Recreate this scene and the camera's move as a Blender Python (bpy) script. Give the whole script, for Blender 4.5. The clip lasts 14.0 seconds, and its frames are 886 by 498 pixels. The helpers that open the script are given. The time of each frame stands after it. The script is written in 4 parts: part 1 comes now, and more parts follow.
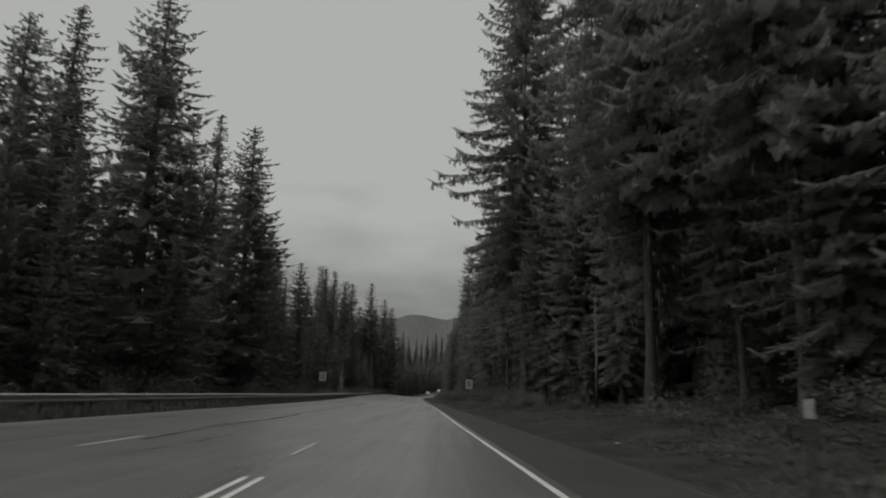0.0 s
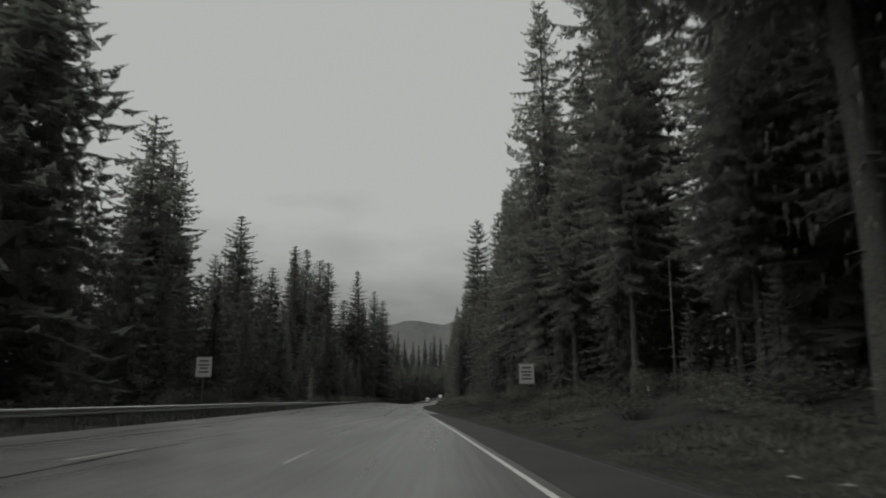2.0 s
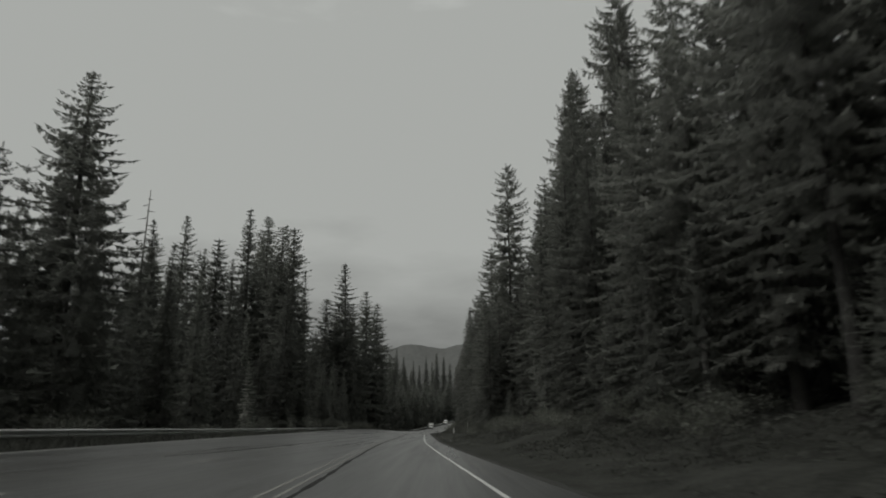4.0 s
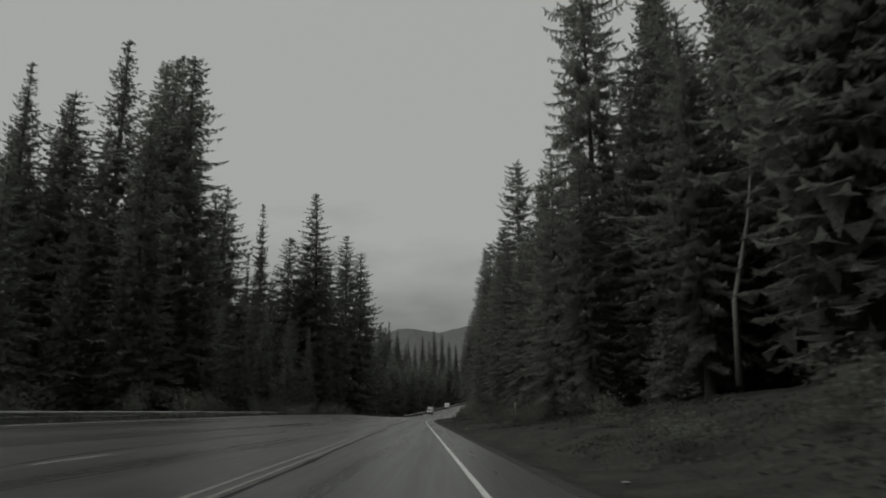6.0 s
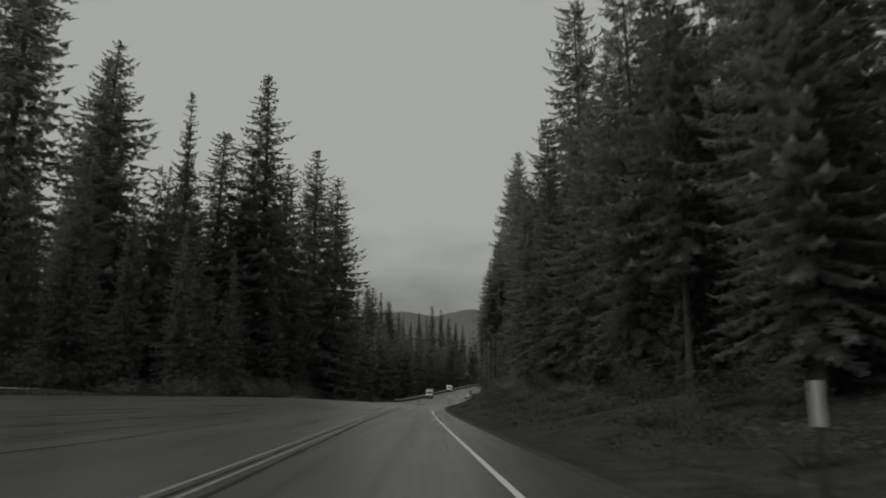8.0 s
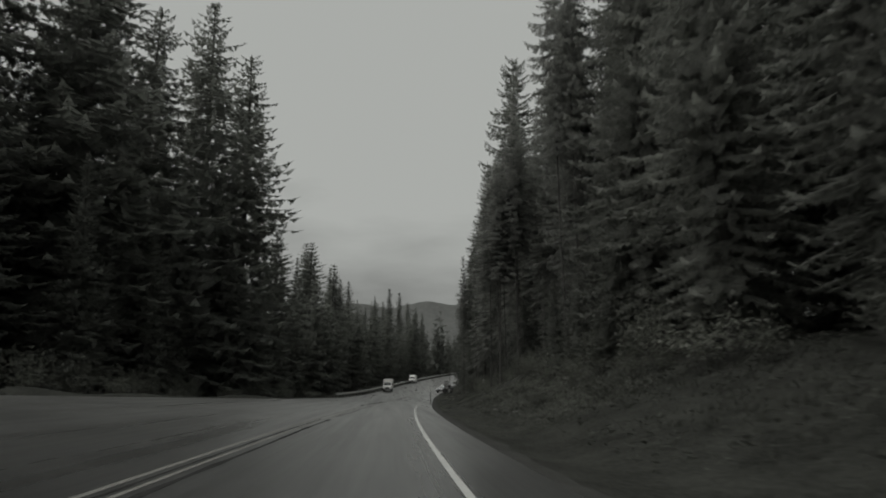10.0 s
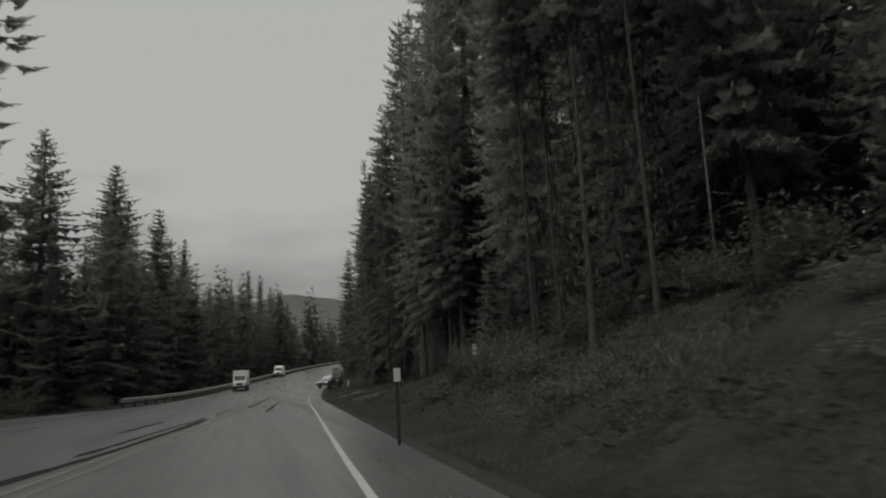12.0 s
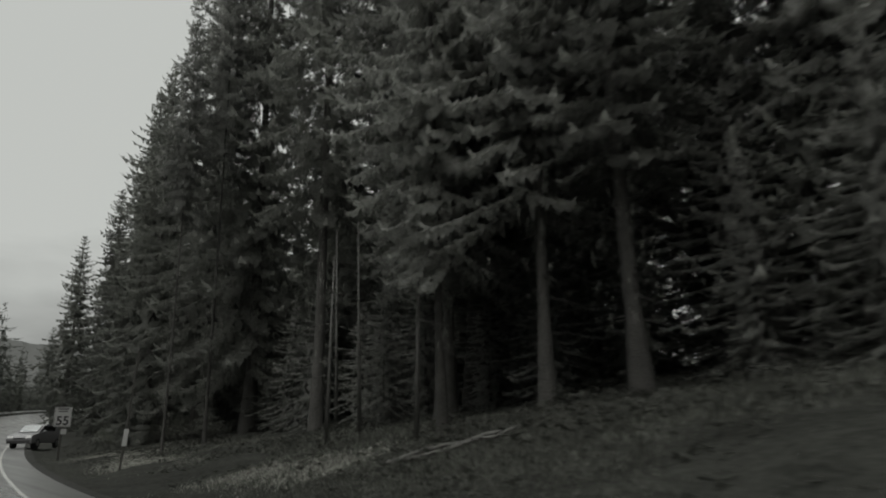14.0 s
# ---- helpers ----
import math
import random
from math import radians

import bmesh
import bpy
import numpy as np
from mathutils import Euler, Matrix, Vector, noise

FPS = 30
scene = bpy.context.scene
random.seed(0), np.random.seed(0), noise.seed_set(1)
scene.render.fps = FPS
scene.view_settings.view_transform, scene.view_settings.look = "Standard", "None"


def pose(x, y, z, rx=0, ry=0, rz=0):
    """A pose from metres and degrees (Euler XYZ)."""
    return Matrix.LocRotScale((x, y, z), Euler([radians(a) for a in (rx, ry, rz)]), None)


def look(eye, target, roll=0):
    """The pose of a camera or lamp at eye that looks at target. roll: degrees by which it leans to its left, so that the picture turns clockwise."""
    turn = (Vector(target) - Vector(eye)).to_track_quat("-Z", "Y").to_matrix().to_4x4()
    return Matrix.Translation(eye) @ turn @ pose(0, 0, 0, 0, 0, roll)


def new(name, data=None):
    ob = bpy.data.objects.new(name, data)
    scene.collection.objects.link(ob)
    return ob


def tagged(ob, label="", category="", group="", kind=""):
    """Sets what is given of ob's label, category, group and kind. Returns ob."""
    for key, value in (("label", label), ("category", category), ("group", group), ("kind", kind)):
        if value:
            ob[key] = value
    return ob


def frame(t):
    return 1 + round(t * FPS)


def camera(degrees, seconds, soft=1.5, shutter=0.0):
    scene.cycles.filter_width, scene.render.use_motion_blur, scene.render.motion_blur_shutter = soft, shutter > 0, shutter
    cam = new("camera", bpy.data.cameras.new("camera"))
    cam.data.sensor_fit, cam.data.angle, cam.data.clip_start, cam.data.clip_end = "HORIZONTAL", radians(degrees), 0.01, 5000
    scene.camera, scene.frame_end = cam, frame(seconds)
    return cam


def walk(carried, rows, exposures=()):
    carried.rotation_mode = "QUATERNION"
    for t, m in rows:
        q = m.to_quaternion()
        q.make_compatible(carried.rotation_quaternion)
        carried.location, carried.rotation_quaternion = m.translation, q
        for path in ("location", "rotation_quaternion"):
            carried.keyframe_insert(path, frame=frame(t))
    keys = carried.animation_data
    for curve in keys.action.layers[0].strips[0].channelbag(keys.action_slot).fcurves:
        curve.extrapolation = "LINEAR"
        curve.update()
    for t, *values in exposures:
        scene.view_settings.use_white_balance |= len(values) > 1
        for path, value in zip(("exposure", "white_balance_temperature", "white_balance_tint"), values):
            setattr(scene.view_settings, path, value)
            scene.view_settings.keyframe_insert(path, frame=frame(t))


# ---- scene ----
cam = camera(65.22, 14.0, soft=1.9, shutter=0.2)
PATH = [
    (0.0, (0.001, 0.000, 1.089), (-0.061, 9.781, 3.169), 1.73),
    (0.5, (-0.613, 15.552, 1.060), (-0.634, 25.321, 3.197), 1.37),
    (1.0, (-1.171, 30.907, 1.039), (-1.186, 40.683, 3.148), 1.59),
    (1.5, (-1.652, 45.966, 1.035), (-1.657, 55.723, 3.227), 0.84),
    (2.0, (-2.172, 61.005, 1.048), (-2.144, 70.767, 3.216), -0.23),
    (2.2, (-2.424, 67.099, 1.058), (-2.418, 76.837, 3.332), -0.51),
    (2.7, (-3.196, 82.714, 1.088), (-3.185, 92.443, 3.400), -0.48),
    (3.2, (-4.052, 99.066, 1.111), (-4.032, 108.775, 3.506), -0.41),
    (3.8, (-5.020, 119.761, 1.108), (-4.988, 129.444, 3.604), -0.32),
    (4.3, (-5.793, 137.375, 1.102), (-5.757, 147.048, 3.636), -0.29),
    (4.5, (-6.103, 144.383, 1.105), (-6.064, 154.079, 3.555), -0.33),
    (5.0, (-6.842, 161.702, 1.120), (-6.772, 171.424, 3.464), -0.21),
    (5.5, (-7.451, 178.695, 1.130), (-7.396, 188.411, 3.497), -0.36),
    (6.0, (-7.867, 195.323, 1.120), (-7.764, 205.049, 3.442), -0.37),
    (6.5, (-8.194, 211.568, 1.101), (-8.055, 221.310, 3.352), -0.39),
    (7.0, (-8.577, 227.419, 1.088), (-8.410, 237.178, 3.265), -0.54),
    (7.5, (-9.106, 242.865, 1.094), (-8.969, 252.635, 3.223), -0.01),
    (8.0, (-9.654, 257.897, 1.101), (-9.503, 267.669, 3.216), 0.21),
    (8.2, (-9.838, 263.791, 1.098), (-9.517, 273.580, 3.115), -0.59),
    (8.7, (-10.156, 278.239, 1.077), (-9.763, 288.025, 3.094), -0.52),
    (9.2, (-10.339, 292.324, 1.063), (-9.787, 302.102, 3.083), -0.39),
    (9.8, (-10.483, 308.836, 1.099), (-9.735, 318.601, 3.121), -0.22),
    (10.3, (-10.443, 322.330, 1.140), (-9.625, 332.089, 3.164), -0.16),
    (10.5, (-10.357, 327.670, 1.149), (-9.483, 337.440, 3.090), -1.04),
    (11.0, (-10.005, 340.825, 1.148), (-8.661, 350.576, 2.912), -1.50),
    (11.5, (-9.584, 353.565, 1.124), (-7.644, 363.206, 2.939), -3.39),
    (12.0, (-9.159, 365.323, 1.094), (-6.464, 374.770, 2.959), -2.99),
    (12.5, (-8.723, 375.538, 1.074), (-4.787, 384.487, 3.176), -0.84),
    (13.0, (-8.262, 384.922, 1.069), (-3.440, 393.415, 3.218), -0.67),
    (13.5, (-7.768, 394.316, 1.080), (-2.259, 402.291, 3.538), -0.63),
    (14.0, (-7.254, 403.808, 1.102), (-1.278, 411.385, 3.725), -1.18),
]
walk(cam, [(t, look(eye, target, roll)) for t, eye, target, roll in PATH], [(0, 0.06), (1, 0.06), (2.2, 0.13), (5, -0.12), (8.2, -0.12), (10.3, 0), (12, 0.1), (13.3, 0.12), (14, 0.38)])

# ---- sky and light: an even overcast, brighter overhead ----
def build_world():
    world = bpy.data.worlds.new("overcast")
    scene.world = world
    world.use_nodes = True
    nt = world.node_tree
    nt.nodes.clear()
    out = nt.nodes.new("ShaderNodeOutputWorld")
    bg = nt.nodes.new("ShaderNodeBackground")
    sky = nt.nodes.new("ShaderNodeTexSky")
    sky.sky_type, sky.sun_disc = "NISHITA", False
    sky.sun_elevation, sky.sun_rotation = radians(51), radians(-117)
    sky.dust_density = 4.0
    grey = nt.nodes.new("ShaderNodeHueSaturation")
    grey.inputs["Saturation"].default_value = 0.0
    thin = nt.nodes.new("ShaderNodeMix")
    thin.data_type = "RGBA"
    thin.inputs[0].default_value = 0.002
    coord = nt.nodes.new("ShaderNodeTexCoord")
    sep = nt.nodes.new("ShaderNodeSeparateXYZ")
    ramp = nt.nodes.new("ShaderNodeValToRGB")
    stops = ((0.0, 0.15), (0.10, 0.205), (0.17, 0.30), (0.27, SKY_LOW), (0.55, SKY_LOW), (0.80, SKY_TOP), (1.0, SKY_TOP))
    ramp.color_ramp.elements[0].position, ramp.color_ramp.elements[1].position = 0.0, 1.0
    for pos, _ in stops[1:-1]:
        ramp.color_ramp.elements.new(pos)
    for el, (pos, v) in zip(ramp.color_ramp.elements, stops):
        el.position, el.color = pos, (v * 0.97, v, v * 0.955, 1)
    wisp = nt.nodes.new("ShaderNodeTexNoise")
    wisp.inputs["Scale"].default_value, wisp.inputs["Detail"].default_value = 5.0, 5.0
    squash = nt.nodes.new("ShaderNodeMapping")
    squash.inputs["Scale"].default_value = (1, 1, 3.5)
    bend = nt.nodes.new("ShaderNodeMath")
    bend.operation, bend.inputs[1].default_value = "MULTIPLY_ADD", 0.22
    shift = nt.nodes.new("ShaderNodeMath")
    shift.operation, shift.inputs[1].default_value = "SUBTRACT", 0.11
    link = nt.links.new
    link(coord.outputs["Generated"], sep.inputs[0])
    link(coord.outputs["Generated"], squash.inputs["Vector"])
    link(squash.outputs[0], wisp.inputs["Vector"])
    link(wisp.outputs["Fac"], bend.inputs[0])
    link(sep.outputs["Z"], bend.inputs[2])
    link(bend.outputs[0], shift.inputs[0])
    link(shift.outputs[0], ramp.inputs[0])
    link(sky.outputs[0], grey.inputs["Color"])
    link(ramp.outputs[0], thin.inputs[6])
    link(grey.outputs[0], thin.inputs[7])
    link(thin.outputs[2], bg.inputs["Color"])
    bg.inputs["Strength"].default_value = 1.0
    link(bg.outputs[0], out.inputs[0])


SKY_LOW, SKY_TOP = 0.41, 0.85
build_world()
sun_data = bpy.data.lights.new("cloud_veiled_sun", "SUN")
sun_data.energy, sun_data.angle, sun_data.color = 1.15, radians(50), (1.0, 0.99, 0.96)
sun = new("cloud_veiled_sun", sun_data)
sun.matrix_world = look((-62, -32, 85), (0, 0, 0))


# ---- materials ----
def material(name, rgb, rough=0.9, spread=0.25, scale=1.0, fine=30.0, bump=0.3, depth=0.02, metal=0.0, per_object=0.0, gloss=0.35, thin=0.0, holes=None, streak=0.0, tone_stops=()):
    """Two scales of noise over a base colour, with fine relief."""
    mat = bpy.data.materials.new(name)
    mat.use_nodes = True
    nt = mat.node_tree
    bsdf = nt.nodes["Principled BSDF"]
    bsdf.inputs["Roughness"].default_value = rough
    bsdf.inputs["Metallic"].default_value = metal
    bsdf.inputs["Specular IOR Level"].default_value = gloss
    coord = nt.nodes.new("ShaderNodeTexCoord")
    big, small = nt.nodes.new("ShaderNodeTexNoise"), nt.nodes.new("ShaderNodeTexNoise")
    big.inputs["Scale"].default_value, small.inputs["Scale"].default_value = scale, fine
    big.inputs["Detail"].default_value = 4.0
    both = nt.nodes.new("ShaderNodeMath")
    both.operation = "ADD"
    span = nt.nodes.new("ShaderNodeMapRange")
    span.inputs[1].default_value, span.inputs[2].default_value = 0.6, 1.4
    span.inputs[3].default_value, span.inputs[4].default_value = 1 - spread, 1 + spread
    tint = nt.nodes.new("ShaderNodeVectorMath")
    tint.operation = "SCALE"
    tint.inputs[0].default_value = rgb
    link = nt.links.new
    for tex in (big, small):
        link(coord.outputs["Object"], tex.inputs["Vector"])
    link(big.outputs["Fac"], both.inputs[0])
    link(small.outputs["Fac"], both.inputs[1])
    link(both.outputs[0], span.inputs[0])
    last = span.outputs[0]
    if per_object:
        info = nt.nodes.new("ShaderNodeObjectInfo")
        own = nt.nodes.new("ShaderNodeMapRange")
        own.inputs[3].default_value, own.inputs[4].default_value = 1 - per_object, 1 + per_object
        times = nt.nodes.new("ShaderNodeMath")
        times.operation = "MULTIPLY"
        link(info.outputs["Random"], own.inputs[0])
        link(own.outputs[0], times.inputs[0])
        link(last, times.inputs[1])
        last = times.outputs[0]
    if streak:
        # wear drawn out along the lanes
        lane, along, worn = nt.nodes.new("ShaderNodeTexNoise"), nt.nodes.new("ShaderNodeMapping"), nt.nodes.new("ShaderNodeMapRange")
        along.inputs["Scale"].default_value = (1.0, 0.022, 1.0)
        lane.inputs["Scale"].default_value, lane.inputs["Detail"].default_value, lane.inputs["Roughness"].default_value = 0.9, 5.0, 0.65
        worn.inputs[1].default_value, worn.inputs[2].default_value = 0.3, 0.7
        worn.inputs[3].default_value, worn.inputs[4].default_value = 1 - streak, 1 + streak
        wear = nt.nodes.new("ShaderNodeMath")
        wear.operation = "MULTIPLY"
        smooth = nt.nodes.new("ShaderNodeMapRange")
        smooth.inputs[1].default_value, smooth.inputs[2].default_value = 0.3, 0.7
        smooth.inputs[3].default_value, smooth.inputs[4].default_value = rough + 0.14, rough - 0.10
        link(coord.outputs["Object"], along.inputs["Vector"])
        link(along.outputs[0], lane.inputs["Vector"])
        link(lane.outputs["Fac"], worn.inputs[0])
        link(lane.outputs["Fac"], smooth.inputs[0])
        link(smooth.outputs[0], bsdf.inputs["Roughness"])
        link(worn.outputs[0], wear.inputs[0])
        link(last, wear.inputs[1])
        last = wear.outputs[0]
    if tone_stops:
        # changing light painted into the colour by stretch: distance along the road and shade
        way, tone_ramp = nt.nodes.new("ShaderNodeSeparateXYZ"), nt.nodes.new("ShaderNodeValToRGB")
        share, toned = nt.nodes.new("ShaderNodeMapRange"), nt.nodes.new("ShaderNodeMath")
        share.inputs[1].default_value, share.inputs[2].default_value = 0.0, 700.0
        toned.operation = "MULTIPLY"
        while len(tone_ramp.color_ramp.elements) < len(tone_stops):
            tone_ramp.color_ramp.elements.new(0.5)
        for el, (far, shade) in zip(tone_ramp.color_ramp.elements, tone_stops):
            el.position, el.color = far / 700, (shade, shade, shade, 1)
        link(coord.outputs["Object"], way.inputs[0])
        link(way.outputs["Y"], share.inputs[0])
        link(share.outputs[0], tone_ramp.inputs[0])
        link(tone_ramp.outputs["Color"], toned.inputs[0])
        link(last, toned.inputs[1])
        last = toned.outputs[0]
    link(last, tint.inputs["Scale"])
    link(tint.outputs[0], bsdf.inputs["Base Color"])
    if bump:
        relief = nt.nodes.new("ShaderNodeBump")
        relief.inputs["Strength"].default_value, relief.inputs["Distance"].default_value = bump, depth
        link(small.outputs["Fac"], relief.inputs["Height"])
        link(relief.outputs[0], bsdf.inputs["Normal"])
    if thin:
        through_leaf, mix = nt.nodes.new("ShaderNodeBsdfTranslucent"), nt.nodes.new("ShaderNodeMixShader")
        mix.inputs[0].default_value = thin
        link(tint.outputs[0], through_leaf.inputs["Color"])
        link(bsdf.outputs[0], mix.inputs[1])
        link(through_leaf.outputs[0], mix.inputs[2])
        link(mix.outputs[0], nt.nodes["Material Output"].inputs["Surface"])
    if holes:
        # gaps between the twigs of a spray
        gaps, cut = nt.nodes.new("ShaderNodeTexNoise"), nt.nodes.new("ShaderNodeMath")
        gaps.inputs["Scale"].default_value, gaps.inputs["Detail"].default_value, gaps.inputs["Roughness"].default_value = holes[0], 4.0, 0.7
        cut.operation, cut.inputs[1].default_value = "GREATER_THAN", holes[1]
        clear, open_mix = nt.nodes.new("ShaderNodeBsdfTransparent"), nt.nodes.new("ShaderNodeMixShader")
        link(coord.outputs["Object"], gaps.inputs["Vector"])
        link(gaps.outputs["Fac"], cut.inputs[0])
        link(cut.outputs[0], open_mix.inputs[0])
        link(clear.outputs[0], open_mix.inputs[1])
        link(mix.outputs[0], open_mix.inputs[2])
        link(open_mix.outputs[0], nt.nodes["Material Output"].inputs["Surface"])
    return mat


# asphalt colour dimmed from 125 to 322 m, standing in for lower exposure
M_ASPHALT = material("worn_asphalt", (0.088, 0.088, 0.0842), 0.33, 0.35, 0.35, 60, 0.25, 0.006, gloss=0.5, streak=0.27, tone_stops=((0, 1.0), (105, 1.0), (125, 0.39), (322, 0.39), (345, 1.0), (700, 1.0)))
M_SHOULDER = material("dark_shoulder_asphalt", (0.031, 0.031, 0.0297), 0.8, 0.35, 0.6, 50, 0.3, 0.008, gloss=0.3)
M_PATCH = material("tar_seam", (0.026, 0.026, 0.025), 0.95, 0.3, 2, 40, 0.2, 0.004, gloss=0.08)
M_WHITE = material("white_road_paint", (0.42, 0.42, 0.405), 0.7, 0.18, 3.0, 45, 0.2, 0.003)
M_DASH = material("worn_lane_paint", (0.26, 0.26, 0.25), 0.7, 0.4, 2.0, 30, 0.2, 0.003)
M_YELLOW = material("faded_centre_paint", (0.15, 0.147, 0.135), 0.7, 0.35, 2.0, 45, 0.2, 0.003)
M_SOIL = material("forest_floor", (0.035, 0.036, 0.032), 1.0, 0.6, 0.8, 9, 0.6, 0.06, gloss=0.05)
M_GRAVEL = material("shoulder_gravel", (0.048, 0.048, 0.045), 1.0, 0.35, 1.2, 22, 0.7, 0.03, gloss=0.08)
M_NEEDLES = material("fir_needles", (0.125, 0.13, 0.116), 0.7, 0.5, 0.35, 5.0, 0.0, 0, per_object=0.25, gloss=0.3, thin=0.6, holes=(13.0, 0.46))
M_SPRAYS = material("hanging_fir_sprays", (0.155, 0.16, 0.144), 0.75, 0.55, 0.4, 6.0, 0.0, 0, per_object=0.25, gloss=0.2, thin=0.6, holes=(15.0, 0.475))
M_FARNEEDLES = material("far_fir_needles", (0.105, 0.11, 0.098), 0.7, 0.45, 0.35, 5.0, 0.0, 0, gloss=0.3, thin=0.45, holes=(5.0, 0.44))
M_LICHENFIR = material("lichened_fir_needles", (0.235, 0.24, 0.222), 0.75, 0.6, 0.45, 5.0, 0.0, 0, per_object=0.25, gloss=0.3, thin=0.55, holes=(14.0, 0.475))
M_PALE = material("pale_lichened_twigs", (0.23, 0.236, 0.212), 0.85, 0.4, 0.5, 6.0, 0.0, 0, per_object=0.2, gloss=0.2, thin=0.3)
M_PALESHRUB = material("pale_shrub_leaves", (0.15, 0.155, 0.135), 0.8, 0.4, 0.8, 8, 0, 0, per_object=0.25, gloss=0.2, thin=0.4, holes=(17, 0.49))
M_BARK = material("fir_bark", (0.06, 0.0585, 0.054), 0.92, 0.45, 1.2, 14, 0.9, 0.05, per_object=0.3)
M_DEADWOOD = material("bleached_dead_wood", (0.125, 0.123, 0.115), 0.85, 0.3, 1.5, 12, 0.5, 0.02)
M_SHRUB = material("roadside_shrub_leaves", (0.115, 0.119, 0.102), 0.75, 0.4, 0.8, 8, 0, 0, per_object=0.35, gloss=0.3, thin=0.4, holes=(17, 0.49))
M_GRASS = material("bank_grass", (0.056, 0.058, 0.05), 0.85, 0.5, 0.5, 5, 0, 0, gloss=0.2, thin=0.3)
M_BANKGRASS = material("soft_bank_grass", (0.165, 0.17, 0.15), 0.9, 0.4, 0.4, 4, 0, 0, gloss=0.1, thin=0.4)
M_HERBS = material("low_bank_plants", (0.064, 0.066, 0.058), 0.8, 0.5, 0.4, 6, 0, 0, gloss=0.15, thin=0.35, holes=(22, 0.47))
M_DRYGRASS = material("dry_pale_grass", (0.4, 0.4, 0.36), 0.85, 0.4, 0.5, 5, 0, 0, gloss=0.2, thin=0.3)
M_STEEL = material("galvanised_steel", (0.5, 0.51, 0.5), 0.38, 0.15, 0.8, 20, 0.1, 0.003, metal=0.8)
M_POSTWOOD = material("weathered_post_wood", (0.06, 0.058, 0.052), 0.9, 0.3, 2, 25, 0.5, 0.01)
M_SIGN = material("white_sign_face", (0.4, 0.4, 0.388), 0.5, 0.06, 2, 20, 0, 0)
M_SIGNTEXT = material("faded_sign_lettering", (0.10, 0.10, 0.097), 0.6, 0.1, 4, 20, 0, 0)
M_SIGNBACK = material("sign_letter_black", (0.015, 0.015, 0.015), 0.6, 0.1, 4, 20, 0, 0)
M_REFLECT = material("white_delineator_plastic", (0.55, 0.55, 0.535), 0.4, 0.08, 3, 20, 0, 0)
M_RIDGE = material("far_wooded_ridge", (0.115, 0.117, 0.113), 1.0, 0.15, 0.004, 0.05, 0, 0, gloss=0.0)
M_STONE = material("pale_stone", (0.24, 0.24, 0.228), 0.85, 0.25, 3, 20, 0.5, 0.02)

# ---- the plan: x of the white edge line, heights of road and banks, all by distance y ----
def curve(*pairs):
    ys, vs = np.array(pairs, float).T
    ease = np.array([1, 2, 3, 4, 3, 2, 1]) / 16

    def at(y):
        y = np.asarray(y, float)
        return sum(w * np.interp(y + d, ys, vs) for w, d in zip(ease, (-12, -8, -4, 0, 4, 8, 12)))

    return at


EDGE_X = curve((-80, 5.0), (0, 1.75), (30, 0.55), (60, -0.52), (90, -1.75), (130, -3.76), (165, -5.66), (190, -6.8), (215, -7.4), (240, -8.0), (265, -8.6), (290, -9.2), (310, -9.55), (325, -9.6),
               (340, -9.37), (355, -8.9), (370, -8.2), (390, -6.8), (410, -5.45), (430, -4.1), (450, -2.1), (470, 0.6), (490, 3.6), (511, 7.6), (540, 14.5), (570, 23), (600, 34), (700, 85), (820, 165), (900, 225))
GRADE = curve((-80, 0), (425, 0), (445, 0.3), (460, 0.75), (475, 1.3), (500, 2.5), (525, 3.9), (560, 6.0), (600, 8.5), (700, 14), (850, 20))
LEFT_RISE = curve((-80, 0), (20, 0.05), (80, 0.15), (150, 0.45), (215, 0.65), (285, 0.85), (335, 0.85), (380, 0.5), (420, 0.3), (600, 0.2))
LEFT_EDGE = curve((-80, 12.3), (100, 12.8), (190, 14.0), (290, 16.0), (335, 14.5), (380, 12.8), (440, 12.2), (600, 12))
RAIL_UP = curve((-80, 0.67), (60, 0.66), (120, 0.6), (200, 0.38), (300, 0.36), (410, 0.6), (900, 0.6))
RAIL_OFF = curve((-80, 14.3), (110, 15.0), (190, 16.5), (300, 20.5), (400, 13.4), (900, 13.2))
BANK = curve((-80, 0.3), (0, 0.35), (50, 0.4), (80, 0.7), (96, 1.1), (113, 1.5), (160, 1.2), (225, 1.3), (245, 0.6), (268, 0.45), (290, 1.2), (310, 1.9), (350, 2.6), (373, 3.0), (395, 2.6), (410, 1.9), (435, 1.0), (470, 0.6), (800, 1.0))
SHOULDER = curve((-80, 1.9), (30, 1.9), (100, 1.6), (150, 1.25), (600, 1.15))


def ground_z(o, y):
    """Height of the land at o metres right of the white edge line and y metres on."""
    o, y = np.asarray(o, float), np.asarray(y, float)
    left = LEFT_RISE(y) * np.clip((-o - 4) / 8, 0, 1.4)
    edge = LEFT_EDGE(y)
    beyond = np.clip(-o - edge, 0, None)
    left = left - 0.12 * np.clip(beyond, 0, 1) - 0.10 * np.clip(beyond - 4, 0, 12) + 0.06 * np.clip(beyond - 30, 0, 300)
    r = np.clip(o - SHOULDER(y), 0, None)
    right = -0.18 * np.clip(r / 1.2, 0, 1) + (BANK(y) + 0.18) * np.clip((r - 1.6) / 7, 0, 1) ** 1.25 + 0.15 * np.clip(r - 8.6, 0, 22) + 0.1 * np.clip(r - 30, 0, 300)
    return GRADE(y) + np.where(o < 0, left, 0) + np.where(o > 0, right, 0)


